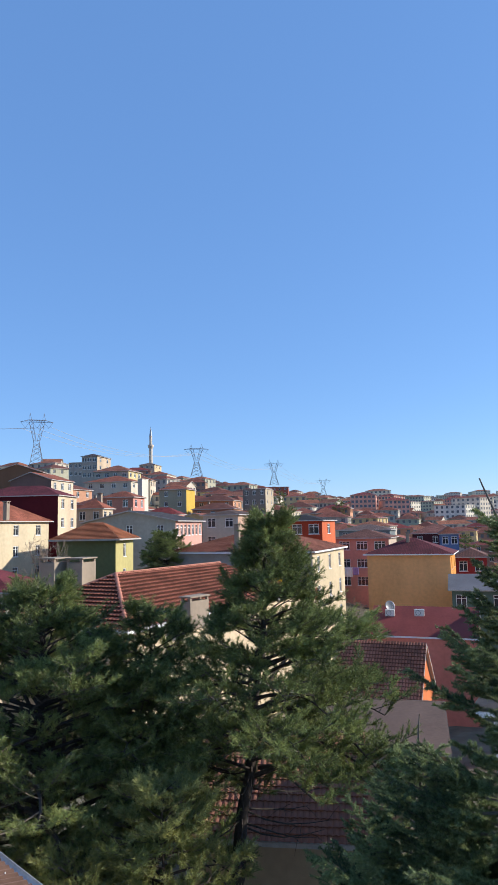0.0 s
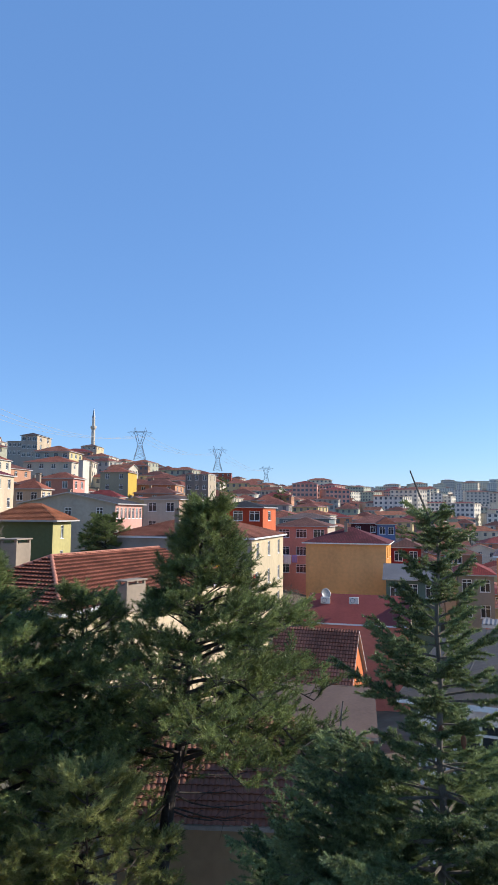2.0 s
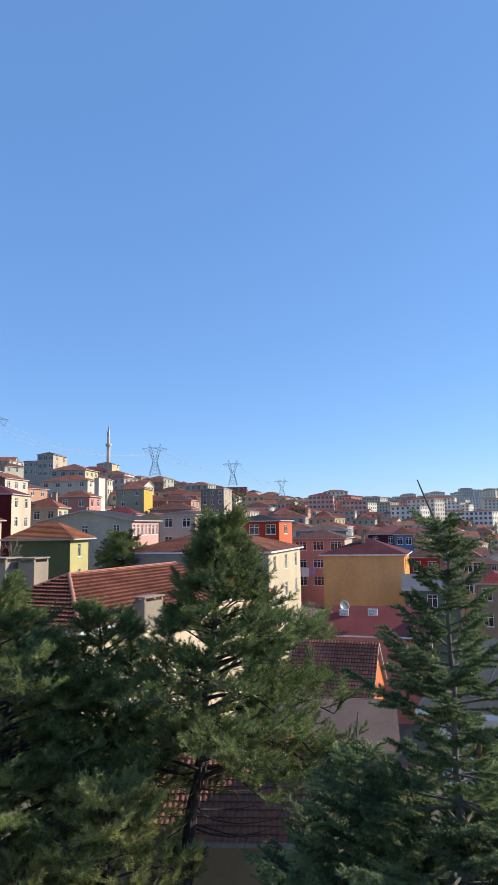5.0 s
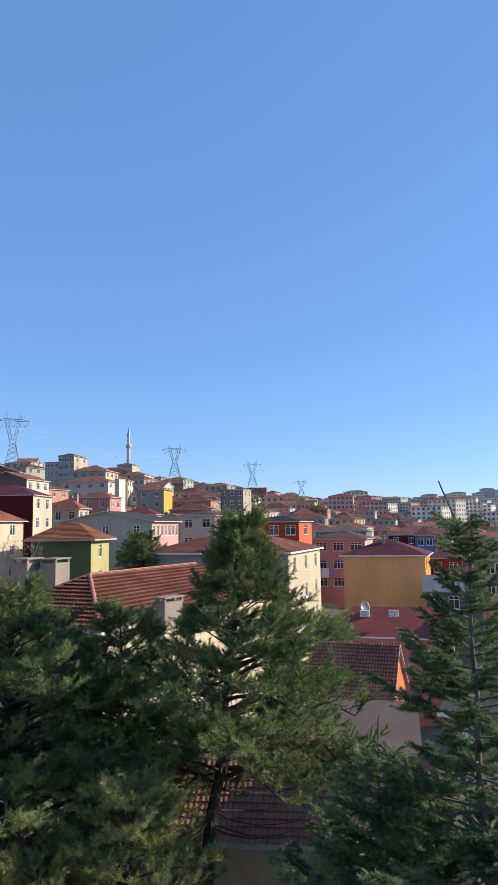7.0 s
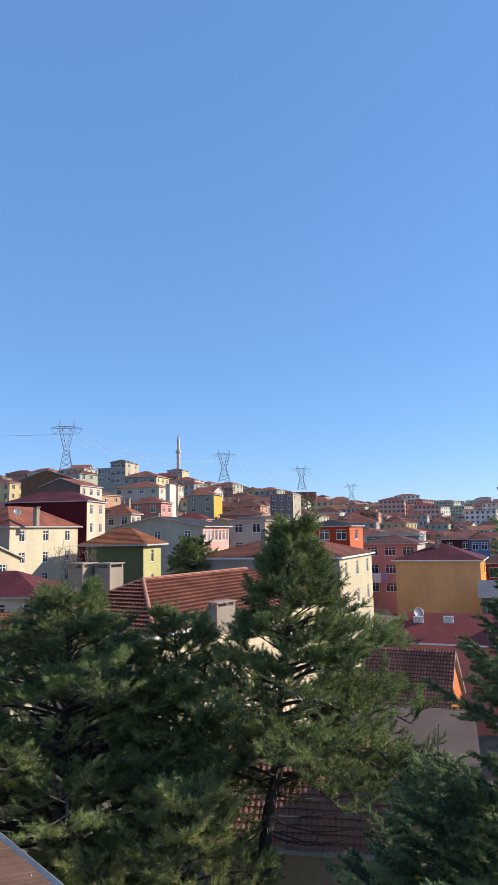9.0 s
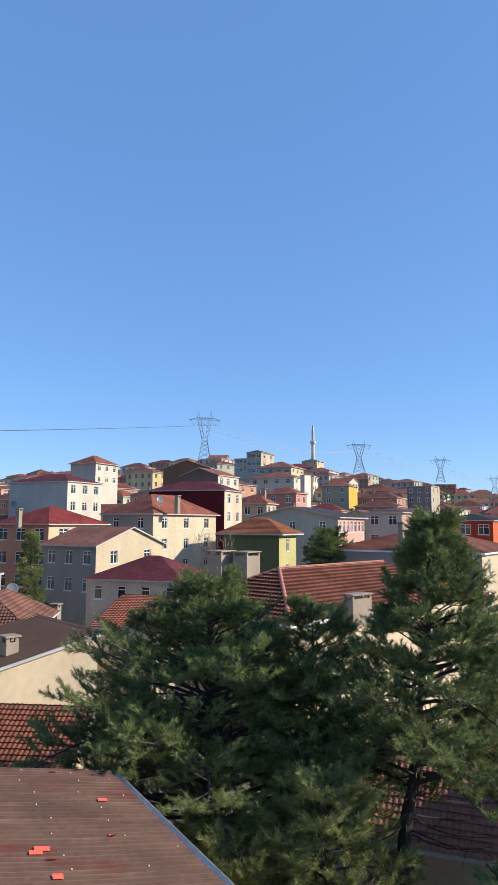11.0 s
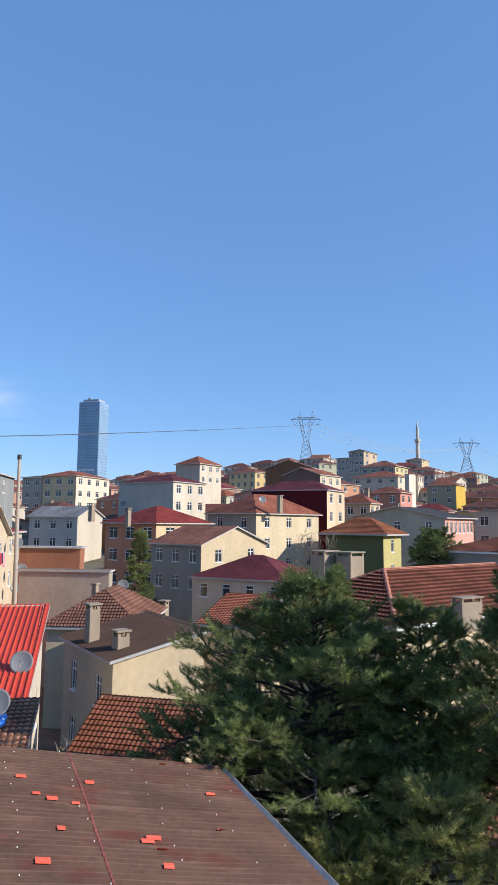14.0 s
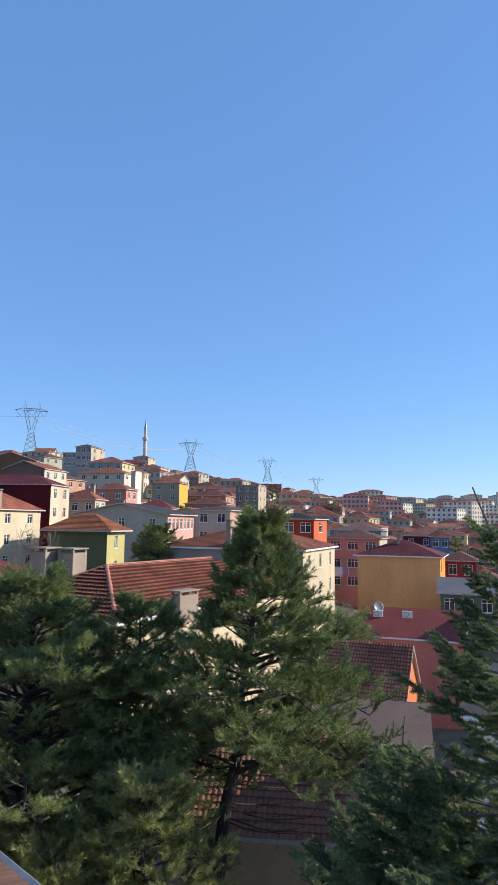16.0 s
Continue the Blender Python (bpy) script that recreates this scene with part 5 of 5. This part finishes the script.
r = 112.0
while r < 1750:
    gap = (9.5 if r < 240 else 11.5) + 0.030 * r
    step = gap / r
    a = radians(-40) + rt.uniform(0, step)
    while a < radians(54):
        rr_, aa = r + rt.uniform(-0.3, 0.3) * gap, a + rt.uniform(-0.22, 0.22) * step
        x, y = -rr_ * math.sin(aa), rr_ * math.cos(aa)
        az = math.degrees(aa)
        a += step * rt.uniform(0.85, 1.25)
        if rr_ > 480 and az > 16:
            continue
        if any((x - p[0]) ** 2 + (y - p[1]) ** 2 < (p[2] + 5.0) ** 2 for p in PLACED):
            continue
        if az > 12 and rr_ < 250 and rt.random() < 0.25:
            continue
        if rr_ < 230:
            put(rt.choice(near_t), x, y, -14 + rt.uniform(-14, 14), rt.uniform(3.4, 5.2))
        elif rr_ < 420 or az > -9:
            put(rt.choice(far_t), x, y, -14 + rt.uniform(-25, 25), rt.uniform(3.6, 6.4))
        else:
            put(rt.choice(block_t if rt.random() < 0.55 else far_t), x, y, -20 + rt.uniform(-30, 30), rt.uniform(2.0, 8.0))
    r += gap * 0.95

for ob, w, d, h in TEMPL:
    if ob.name not in used:
        for c in list(ob.children_recursive) + [ob]:
            bpy.data.objects.remove(c)
tagged(part("distant_town", town, FARMATS), "distant town of tiled houses and apartment blocks over the hills", "town", kind="stuff")


# ---- things on the roofs and walls ----
def dish(x, y, z, r, yaw, tilt=22, mast=0.9, drop_x=0.0):
    """A satellite dish on a bent steel mast, with its feed arm."""
    root = empty("satellite_dish", Matrix.Translation((x, y, z - mast)), "grey satellite dish on a steel mast", "satellite dish", "satellite dishes")
    V, F = [], []
    n, m = 6, 24
    for i in range(n + 1):
        q = r * i / n
        for k in range(m):
            t = 2 * math.pi * k / m
            V.append((q * math.cos(t), -0.22 * (q * q) / r, q * math.sin(t)))
    for i in range(n):
        for k in range(m):
            F.append((i * m + k, i * m + (k + 1) % m, (i + 1) * m + (k + 1) % m, (i + 1) * m + k))
    pl = Matrix.Translation((0, 0, mast)) @ pose(0, 0, 0, 0, 0, yaw) @ pose(0, 0, 0, -tilt)
    d = sheet("reflector", V, F, [DISH], parent=root, smooth=True)
    d.matrix_basis = pl
    d.modifiers.new("thick", "SOLIDIFY").thickness = 0.015
    V, F = [], []
    tube(V, F, [Vector((0, -0.2 * r, -r)), Vector((0, -0.75 * r, -0.55 * r)), Vector((0, -1.05 * r, -0.1 * r))], [0.015] * 3, 5)
    bar(V, F, (-0.3 * r, -0.1, -0.9 * r), (0, -1.0 * r, -0.1 * r), 0.008)
    a = sheet("feed_arm", V, F, [GALV], parent=root)
    a.matrix_basis = pl
    bm = bmesh.new()
    box(bm, -0.05, -1.16 * r, -0.14 * r, 0.05, -1.0 * r, 0.02)
    f_ = part("receiver", bm, DISH, root, bevel=0.012)
    f_.matrix_basis = pl
    V, F = [], []
    tube(V, F, [Vector((0, 0.05, -0.1)), Vector((0, 0.05, mast * 0.8)), Vector((0, 0.02, mast))], [0.025] * 3, 6)
    sheet("mast", V, F, [GALV], parent=root)
    return root


for x, y, z, r, yaw in ((-17.48, 20.64, 6.83, 0.42, 34), (-14.75, 16.4, 6.67, 0.4, 34), (-40.3, 46.4, 10.16, 0.45, 40), (-40.0, 46.7, 7.96, 0.45, 40), (-36.0, 38.2, 9.32, 0.5, 60), (-36.3, 38.0, 7.94, 0.6, 60),
                        (-40.3, 46.4, 6.33, 0.42, 45), (-32.84, 50.23, 6.11, 0.5, 30), (-32.34, 50.55, 6.59, 0.5, 30), (-33.55, 86.7, 15.2, 0.5, 40), (12.66, 62.94, 4.51, 0.5, 20), (-66.3, 103.0, 15.2, 0.5, 30), (25.9, 129.0, 9.6, 0.5, 20), (9.2, 97.3, 12.0, 0.5, 0)):
    dish(x, y, z, r, yaw)


def tarpaulin():
    root = empty("tarpaulin_bundle", Matrix.Translation((-15.1, 16.8, 5.72)), "blue plastic sheet tied over a tank", "tarpaulin")
    bm = bmesh.new()
    bmesh.ops.create_icosphere(bm, subdivisions=3, radius=0.3)
    for v in bm.verts:
        k = noise.noise(v.co * 6) * 0.35 + 1
        v.co = Vector((v.co.x * k * 1.1, v.co.y * k, max(v.co.z * k * 0.9, -0.18)))
    part("sheet", bm, BLUE, root).location = (0, 0, 0.3)
    bm = bmesh.new()
    box(bm, -0.9, -0.1, 0.15, -0.35, 0.5, 0.5)
    part("tank", bm, plain("grey_tank", (0.35, 0.34, 0.33), 0.7), root, bevel=0.04)


tarpaulin()


def air_conditioner(x, y, z, yaw):
    root = empty("air_conditioner", Matrix.Translation((x, y, z)) @ pose(0, 0, 0, 0, 0, yaw), "cream outdoor air conditioner unit on the wall", "air conditioner", "air conditioners")
    bm = bmesh.new()
    box(bm, -0.42, -0.3, 0, 0.42, 0, 0.58)
    part("case", bm, plain("ac_case", (0.66, 0.64, 0.58), 0.5), root, bevel=0.02)
    V, F = [], []
    for i, q in enumerate((0.22, 0.17, 0.05)):
        for k in range(16):
            t = 2 * math.pi * k / 16
            V.append((-0.1 + q * math.cos(t), -0.312 + (0.02 if i else 0), 0.29 + q * math.sin(t)))
    for i in range(2):
        for k in range(16):
            F.append((i * 16 + k, i * 16 + (k + 1) % 16, (i + 1) * 16 + (k + 1) % 16, (i + 1) * 16 + k))
    sheet("fan_grille", V, F, [DARK], parent=root)
    for sx in (-0.3, 0.3):
        bm = bmesh.new()
        box(bm, sx - 0.02, -0.3, -0.05, sx + 0.02, 0.02, -0.003)
        part("bracket", bm, DARK, root)


for x, y, z, yaw in ((12.55, 62.35, 3.73, -15), (14.68, 60.24, 3.96, -15), (-34.4, 33.3, 15.0, 122)):
    air_conditioner(x, y, z, yaw)


def stack(x, y, zb, zt, w, d, yaw):
    root = empty("chimney_stack", Matrix.Translation((x, y, zb)) @ pose(0, 0, 0, 0, 0, yaw), "grey rendered chimney stack with concrete cap", "chimney", "chimneys")
    h = zt - zb
    bm = bmesh.new()
    box(bm, -w / 2, -d / 2, -0.8, w / 2, d / 2, h - 0.32)
    part("shaft", bm, CONCRETE, root, bevel=0.02)
    for sx in (-1, 1):
        for sy in (-1, 1):
            bm = bmesh.new()
            box(bm, sx * (w / 2 - 0.1) - 0.08, sy * (d / 2 - 0.1) - 0.08, h - 0.32, sx * (w / 2 - 0.1) + 0.08, sy * (d / 2 - 0.1) + 0.08, h - 0.1)
            part("pier", bm, CONCRETE, root)
    bm = bmesh.new()
    box(bm, -w / 2 - 0.08, -d / 2 - 0.08, h - 0.1, w / 2 + 0.08, d / 2 + 0.08, h)
    part("cap", bm, CONCRETE, root, bevel=0.015)


for s_ in ((-13.5, 47.3, 7.6, 10.15, 1.25, 1.7, -20), (-11.7, 47.6, 7.8, 10.1, 1.25, 1.7, -20), (-3.6, 44.6, 6.4, 7.65, 1.9, 0.8, 55), (-21.45, 30.7, 6.4, 7.75, 0.6, 0.6, -30), (-18.77, 29.3, 5.9, 6.75, 0.65, 0.65, -30),
           (-36.75, 27.9, 17.3, 18.85, 1.1, 0.8, 32), (-35.4, 28.95, 17.6, 18.65, 0.35, 0.35, 32), (-26.84, 48.0, 4.6, 5.9, 0.6, 0.6, 0), (-57.0, 80.5, 12.8, 14.6, 0.7, 0.7, -10), (-47.2, 74.5, 12.2, 13.8, 0.6, 0.6, -10), (-31.5, 88.2, 14.2, 15.9, 0.6, 0.6, -20),
           (20.3, 87.5, 9.6, 10.9, 0.4, 0.4, -15), (-26.2, 119.5, 16.8, 18.4, 0.7, 0.7, -10), (-1.2, 68.8, 10.6, 12.3, 0.5, 0.5, -20), (29.0, 58.5, 9.3, 10.8, 0.55, 0.55, -26), (33.2, 57.4, 9.9, 11.3, 0.55, 0.55, -26), (-16.4, 94.0, 13.6, 14.9, 0.4, 0.4, -14), (-26.27, 37.78, 6.84, 8.04, 0.35, 0.35, 0)):
    stack(*s_)


def utility_pole(x, y, zb, zt):
    root = empty("utility_pole", Matrix.Translation((x, y, zb)), "tall grey concrete utility pole", "pole")
    V, F = [], []
    tube(V, F, [Vector((0.3, 0, 0)), Vector((0.1, 0, (zt - zb) * 0.6)), Vector((0, 0, zt - zb))], [0.2, 0.16, 0.12], 8)
    sheet("shaft", V, F, [plaster((0.42, 0.41, 0.4))], parent=root, smooth=True)
    bm = bmesh.new()
    box(bm, -0.12, -0.12, zt - zb - 0.3, 0.12, 0.12, zt - zb + 0.1)
    part("pole_head", bm, DARK, root)


utility_pole(-38.2, 43.7, 2.0, 17.3)


def ribbed_wall():
    """Vertical ribbed sheets over the blind wall of the tall red house, one sheet a piece."""
    base = Matrix.Translation((RIB[0], RIB[1], 0)) @ pose(0, 0, 0, 0, 0, RIB[2])
    root = empty("wall_cladding", base, "dark red ribbed metal cladding sheets on a tall wall", "cladding")
    W, z0, z1 = RIB[3] - 0.06, 3.0, RIB[5] - 0.1
    per = 4
    me = None
    n = int(W / (0.205 * per))
    for k in range(n):
        if me is None:
            V, F = [], []
            prof = []
            for j in range(per):
                prof += [(j * 0.205, 0.0), (j * 0.205 + 0.075, 0.0), (j * 0.205 + 0.10, -0.06), (j * 0.205 + 0.165, -0.06), (j * 0.205 + 0.19, 0.0)]
            prof.append((per * 0.205, 0.0))
            for u_, v_ in prof:
                V += [(u_, v_ - 0.03, z0), (u_, v_ - 0.03, z1)]
            F = [(2 * i, 2 * i + 2, 2 * i + 3, 2 * i + 1) for i in range(len(prof) - 1)]
            me = bpy.data.meshes.new("cladding_sheet")
            me.from_pydata(V, [], F)
            me.materials.append(RIBBED)
        ob = new("cladding_sheet", me)
        ob.parent = root
        ob.location = (W - (k + 1) * 0.205 * per + 0.03, 0, 0)


ribbed_wall()


def gable_end():
    """White boarding, cornice, pilaster strips and a covered balcony box on the coral end of the tall red house."""
    base = Matrix.Translation((RIB[0], RIB[1], 0)) @ pose(0, 0, 0, 0, 0, RIB[2])
    W, D, ze = RIB[3], RIB[4], RIB[5]
    board = plaster((0.72, 0.72, 0.72))
    coral = plaster((0.78, 0.33, 0.25))
    root = empty("gable_boarding", base, "white boarded gable with vertical battens on a coral wall", "boarding")
    n = 22
    for k in range(n):
        y = D * (k + 0.5) / n
        top = ze + 1.72 * (1 - abs(2 * y / D - 1)) - 0.06
        bm = bmesh.new()
        box(bm, W + 0.004, y - D / n / 2 + 0.04, ze - 1.9, W + 0.05, y + D / n / 2 - 0.04, top)
        part("board", bm, board, root)
    bm = bmesh.new()
    box(bm, W + 0.004, -0.1, 12.35, W + 0.55, D + 0.1, 12.7)
    part("cornice", bm, coral, root, "coral painted cornice ledge")
    for k in range(4):
        y = D * (k + 0.02) / 4 + 0.1
        bm = bmesh.new()
        box(bm, W + 0.004, y, 3.0, W + 0.22, y + 0.55, 12.347)
        part("pilaster", bm, coral if k % 2 == 0 else plaster((0.68, 0.62, 0.5)), root)


gable_end()


def ridge_caps():
    """Half-round cover tiles along the ridge and the hips of the big tile roof."""
    w, d, ze, rise, o = 24.0, RH[0], 6.15, RH[1], 0.4
    k = (d + 2 * o) / 2
    up = ridge_house.matrix_world.translation.z
    mt = plain("cover_tile", (0.42, 0.17, 0.11), 0.85, 0, 0.25, 4)
    a, b = (-o + k, d / 2, ze + rise - up + 0.05), (w + o - k, d / 2, ze + rise - up + 0.05)
    ridge_tiles(ridge_house, a, b, mt)
    ridge_tiles(ridge_house, (-o, -o, ze - up + 0.05), a, mt)
    ridge_tiles(ridge_house, (-o, d + o, ze - up + 0.05), a, mt)


ridge_caps()


def balcony():
    """Balcony of the white house: slab, painted parapet and two stacking chairs."""
    base = Matrix.Translation((6.98, 17.4, 0)) @ pose(0, 0, 0, 0, 0, -28)
    root = empty("balcony", base, "balcony with orange red parapet on a beige slab", "balcony")
    bm = bmesh.new()
    box(bm, 1.2, -1.7, 4.1, 12.5, -0.003, 4.5)
    part("slab", bm, plaster((0.5, 0.44, 0.33)), root)
    bm = bmesh.new()
    box(bm, 1.2, -1.75, 4.503, 12.5, -1.6, 5.25)
    part("parapet", bm, plaster((0.40, 0.085, 0.04)), root, "orange red painted parapet")
    bm = bmesh.new()
    box(bm, 1.15, -1.8, 5.253, 12.5, -1.55, 5.3)
    part("coping", bm, plaster((0.40, 0.085, 0.04)), root)
    ch = empty("plastic_chair", base @ Matrix.Translation((2.75, -0.75, 4.5)) @ pose(0, 0, 0, 0, 0, 180), "white plastic garden chair on the balcony", "chair", "chairs on the balcony")
    wp = plain("white_plastic", (0.72, 0.72, 0.74), 0.4)
    bm = bmesh.new()
    box(bm, -0.24, -0.24, 0.40, 0.24, 0.22, 0.43)
    part("seat", bm, wp, ch, bevel=0.012)
    for sx in (-1, 1):
        for sy in (-1, 1):
            bm = bmesh.new()
            box(bm, sx * 0.21 - 0.025, sy * 0.2 - 0.025, 0, sx * 0.21 + 0.025, sy * 0.2 + 0.025, 0.4)
            part("leg", bm, wp, ch)
        bm = bmesh.new()
        box(bm, sx * 0.26 - 0.02, -0.2, 0.62, sx * 0.26 + 0.02, 0.22, 0.65)
        part("armrest", bm, wp, ch)
    V, F = [], []
    arch = [Vector((0.24 * math.cos(t), -0.26, 0.43 + 0.47 * math.sin(t) ** 0.6 if math.sin(t) > 0 else 0.43)) for t in [math.pi * k / 12 for k in range(13)]]
    tube(V, F, arch, [0.025] * 13, 6)
    for k in (-0.12, -0.04, 0.04, 0.12):
        bar(V, F, (k, -0.26, 0.43), (k, -0.26, 0.86), 0.018)
    sheet("backrest", V, F, [wp], parent=ch)
    copy_thing(ch, base @ Matrix.Translation((2.05, -0.7, 4.5)) @ pose(0, 0, 0, 0, 0, 165))
    hood = empty("wall_vent", base @ Matrix.Translation((4.05, 0, 6.35)), "white boxed flue with dark round vents on the wall", "vent")
    bm = bmesh.new()
    box(bm, 0.1, -0.25, -0.15, 0.32, 0, 0.25)
    part("flue_box", bm, WHITE, hood, bevel=0.01)
    for k in (-0.35, -0.02):
        bm = bmesh.new()
        bmesh.ops.create_cone(bm, cap_ends=True, segments=16, radius1=0.09, radius2=0.09, depth=0.14, matrix=Matrix.Translation((k, -0.08, 0.08)) @ pose(0, 0, 0, 90))
        part("vent_pipe", bm, DARK, hood)


balcony()


# ---- more trees ----
BAREBARK = plain("bare_twigs", (0.24, 0.19, 0.15), 0.95, 0, 0.3, 4)


def bare_tree(label, x, y, z, h, seed, levels=5, thick=0.016, spread=0.55):
    rng = random.Random(seed)
    root = empty("bare_tree", Matrix.Translation((x, y, z)), label, "tree")
    parts = {0: ([], []), 1: ([], [])}

    def grow(p, d, ln, r, lv):
        V, F = parts[0 if lv >= levels - 1 else 1]
        e1 = p + d * ln * 0.5 + Vector([rng.uniform(-0.05, 0.05) * ln for _ in range(3)])
        e2 = e1 + (d + Vector([rng.uniform(-0.2, 0.2) for _ in range(3)])).normalized() * ln * 0.5
        tube(V, F, [p, e1, e2], [r, r * 0.82, r * 0.62], 5 if lv > 2 else 3)
        if lv <= 0:
            return
        for k in range(3 if lv > 1 else 4):
            nd = (d + Vector([rng.gauss(0, spread) for _ in range(3)]) + Vector((0, 0, 0.18))).normalized()
            grow(e1.lerp(e2, rng.uniform(0.1, 1.0)), nd, ln * rng.uniform(0.55, 0.8), max(r * 0.6, 0.008), lv - 1)
    grow(Vector((0, 0, 0)), Vector((0, 0, 1)), h * 0.33, h * thick, levels)
    sheet("trunk", *parts[0], [BAREBARK], parent=root)
    sheet("bough", *parts[1], [BAREBARK], parent=root)


bare_tree("leafless grey brown tree in front of a cream house", -23.6, 76.5, 1.5, 13.0, 4, 6)
bare_tree("leafless shrub beside a courtyard wall", -16.9, 22.3, 0.0, 5.0, 7, 5)
bare_tree("leafless shrub below a grey house", -33.4, 54.0, 0.5, 6.5, 9, 5)
bare_tree("pale leafless bush beside a yellow house", 11.9, 79.5, -1.5, 7.0, 13, 6, 0.014, 0.7)
pine("dark narrow conifer between the houses", -34.3, 56.4, 1.5, 11.1, 3.5, (1.3, 1.2, 1.0, 0.8, 0.5, 0.2), 31, 96, 6, 0.0, (0, 0), 0.12, 30, (0.14, 0.03), tag="conifer_tree")
pine("rounded dark green tree beside a grey house", -8.6, 71.3, 3.0, 11.4, 6.2, (1.9, 2.3, 2.4, 2.2, 1.7, 0.9), 33, 80, 9, 0.0, (0, 0), 0.14, 36, (0.14, 0.03), tag="evergreen_tree")
pine("dark green tree among the hillside houses", -40.6, 226.0, 22.0, 31.0, 25.0, (3.0, 3.6, 3.2, 2.2, 1.0), 35, 44, 4, 0.0, (0, 0), 0.2, 16, (0.2, 0.07), tag="evergreen_tree")
for x, y, h, sd in ((40, 300, 9, 41), (95, 420, 10, 42), (150, 380, 9, 43), (60, 190, 8, 44), (12, 260, 9, 45), (110, 260, 8, 47)):
    z_ = ground_z(x, y)
    pine("dark green tree among distant houses", x, y, z_ - 0.5, z_ + h + 1, z_ + 2.5, (2.4, 3.0, 2.8, 2.0, 0.8), sd, 30, 4, 0.0, (0, 0), 0.2, 14, (0.25, 0.08), tag="evergreen_tree")


def awning(x, y, z, yaw, w, h):
    """A yellow sheet hung from a bar, sagging into soft folds."""
    root = empty("awning", Matrix.Translation((x, y, z)) @ pose(0, 0, 0, 0, 0, yaw), "bright yellow cloth awning hanging on a shaded wall", "awning")
    V, F = [], []
    for j in range(9):
        for i in range(17):
            V.append((w * i / 16, -0.25 - 0.3 * (j / 8) + 0.05 * math.sin(i * 1.1) * j / 8, -h * j / 8))
    F = [(j * 17 + i, j * 17 + i + 1, j * 17 + i + 18, j * 17 + i + 17) for j in range(8) for i in range(16)]
    ob = sheet("cloth", V, F, [plain("yellow_cloth", (0.8, 0.42, 0.03), 0.9)], parent=root, smooth=True)
    ob.modifiers.new("thick", "SOLIDIFY").thickness = 0.012
    V, F = [], []
    bar(V, F, (-0.1, -0.25, 0.01), (w + 0.1, -0.25, 0.01), 0.025)
    for k in (0.0, w):
        bar(V, F, (k, -0.25, 0.01), (k, 0.05, 0.01), 0.02)
    sheet("bar", V, F, [GALV], parent=root)


awning(1.35, 67.25, 7.3, -20, 2.0, 1.8)


# ---- washing on lines ----
def washing(x, y, z, yaw, items):
    """A washing line with cloths hanging from it in folds."""
    root = empty("washing_line", Matrix.Translation((x, y, z)) @ pose(0, 0, 0, 0, 0, yaw), "washing hung on a line outside a window", "laundry")
    span = sum(w + 0.08 for w, h, c in items)
    V, F = [], []
    bar(V, F, (-0.1, 0, 0), (span + 0.1, 0, 0), 0.012)
    sheet("line", V, F, [GALV], parent=root)
    a = 0.0
    for k, (w, h, c) in enumerate(items):
        V, F = [], []
        for j in range(7):
            for i in range(13):
                V.append((a + w * i / 12, 0.035 * math.sin(i * 1.4 + k) * (0.3 + j / 6), -h * j / 6))
        for j in range(6):
            for i in range(12):
                q = j * 13 + i
                F.append((q, q + 1, q + 14, q + 13))
        ob = sheet("cloth", V, F, [plain("cotton", c, 0.9)], parent=root, smooth=True)
        ob.modifiers.new("thick", "SOLIDIFY").thickness = 0.01
        a += w + 0.08


washing(-36.2, 39.6, 9.6, 120, ((0.7, 1.0, (0.6, 0.6, 0.62)), (0.5, 0.9, (0.35, 0.03, 0.05)), (0.4, 0.8, (0.03, 0.03, 0.05)), (0.6, 1.1, (0.6, 0.25, 0.3))))
washing(13.5, 109.5, 5.2, -18, ((1.6, 1.8, (0.34, 0.28, 0.5)), (1.2, 1.5, (0.6, 0.58, 0.62)), (0.9, 1.2, (0.3, 0.2, 0.4))))
washing(6.0, 63.5, 6.2, 70, ((0.6, 1.0, (0.4, 0.04, 0.05)), (0.5, 0.9, (0.05, 0.05, 0.06))))
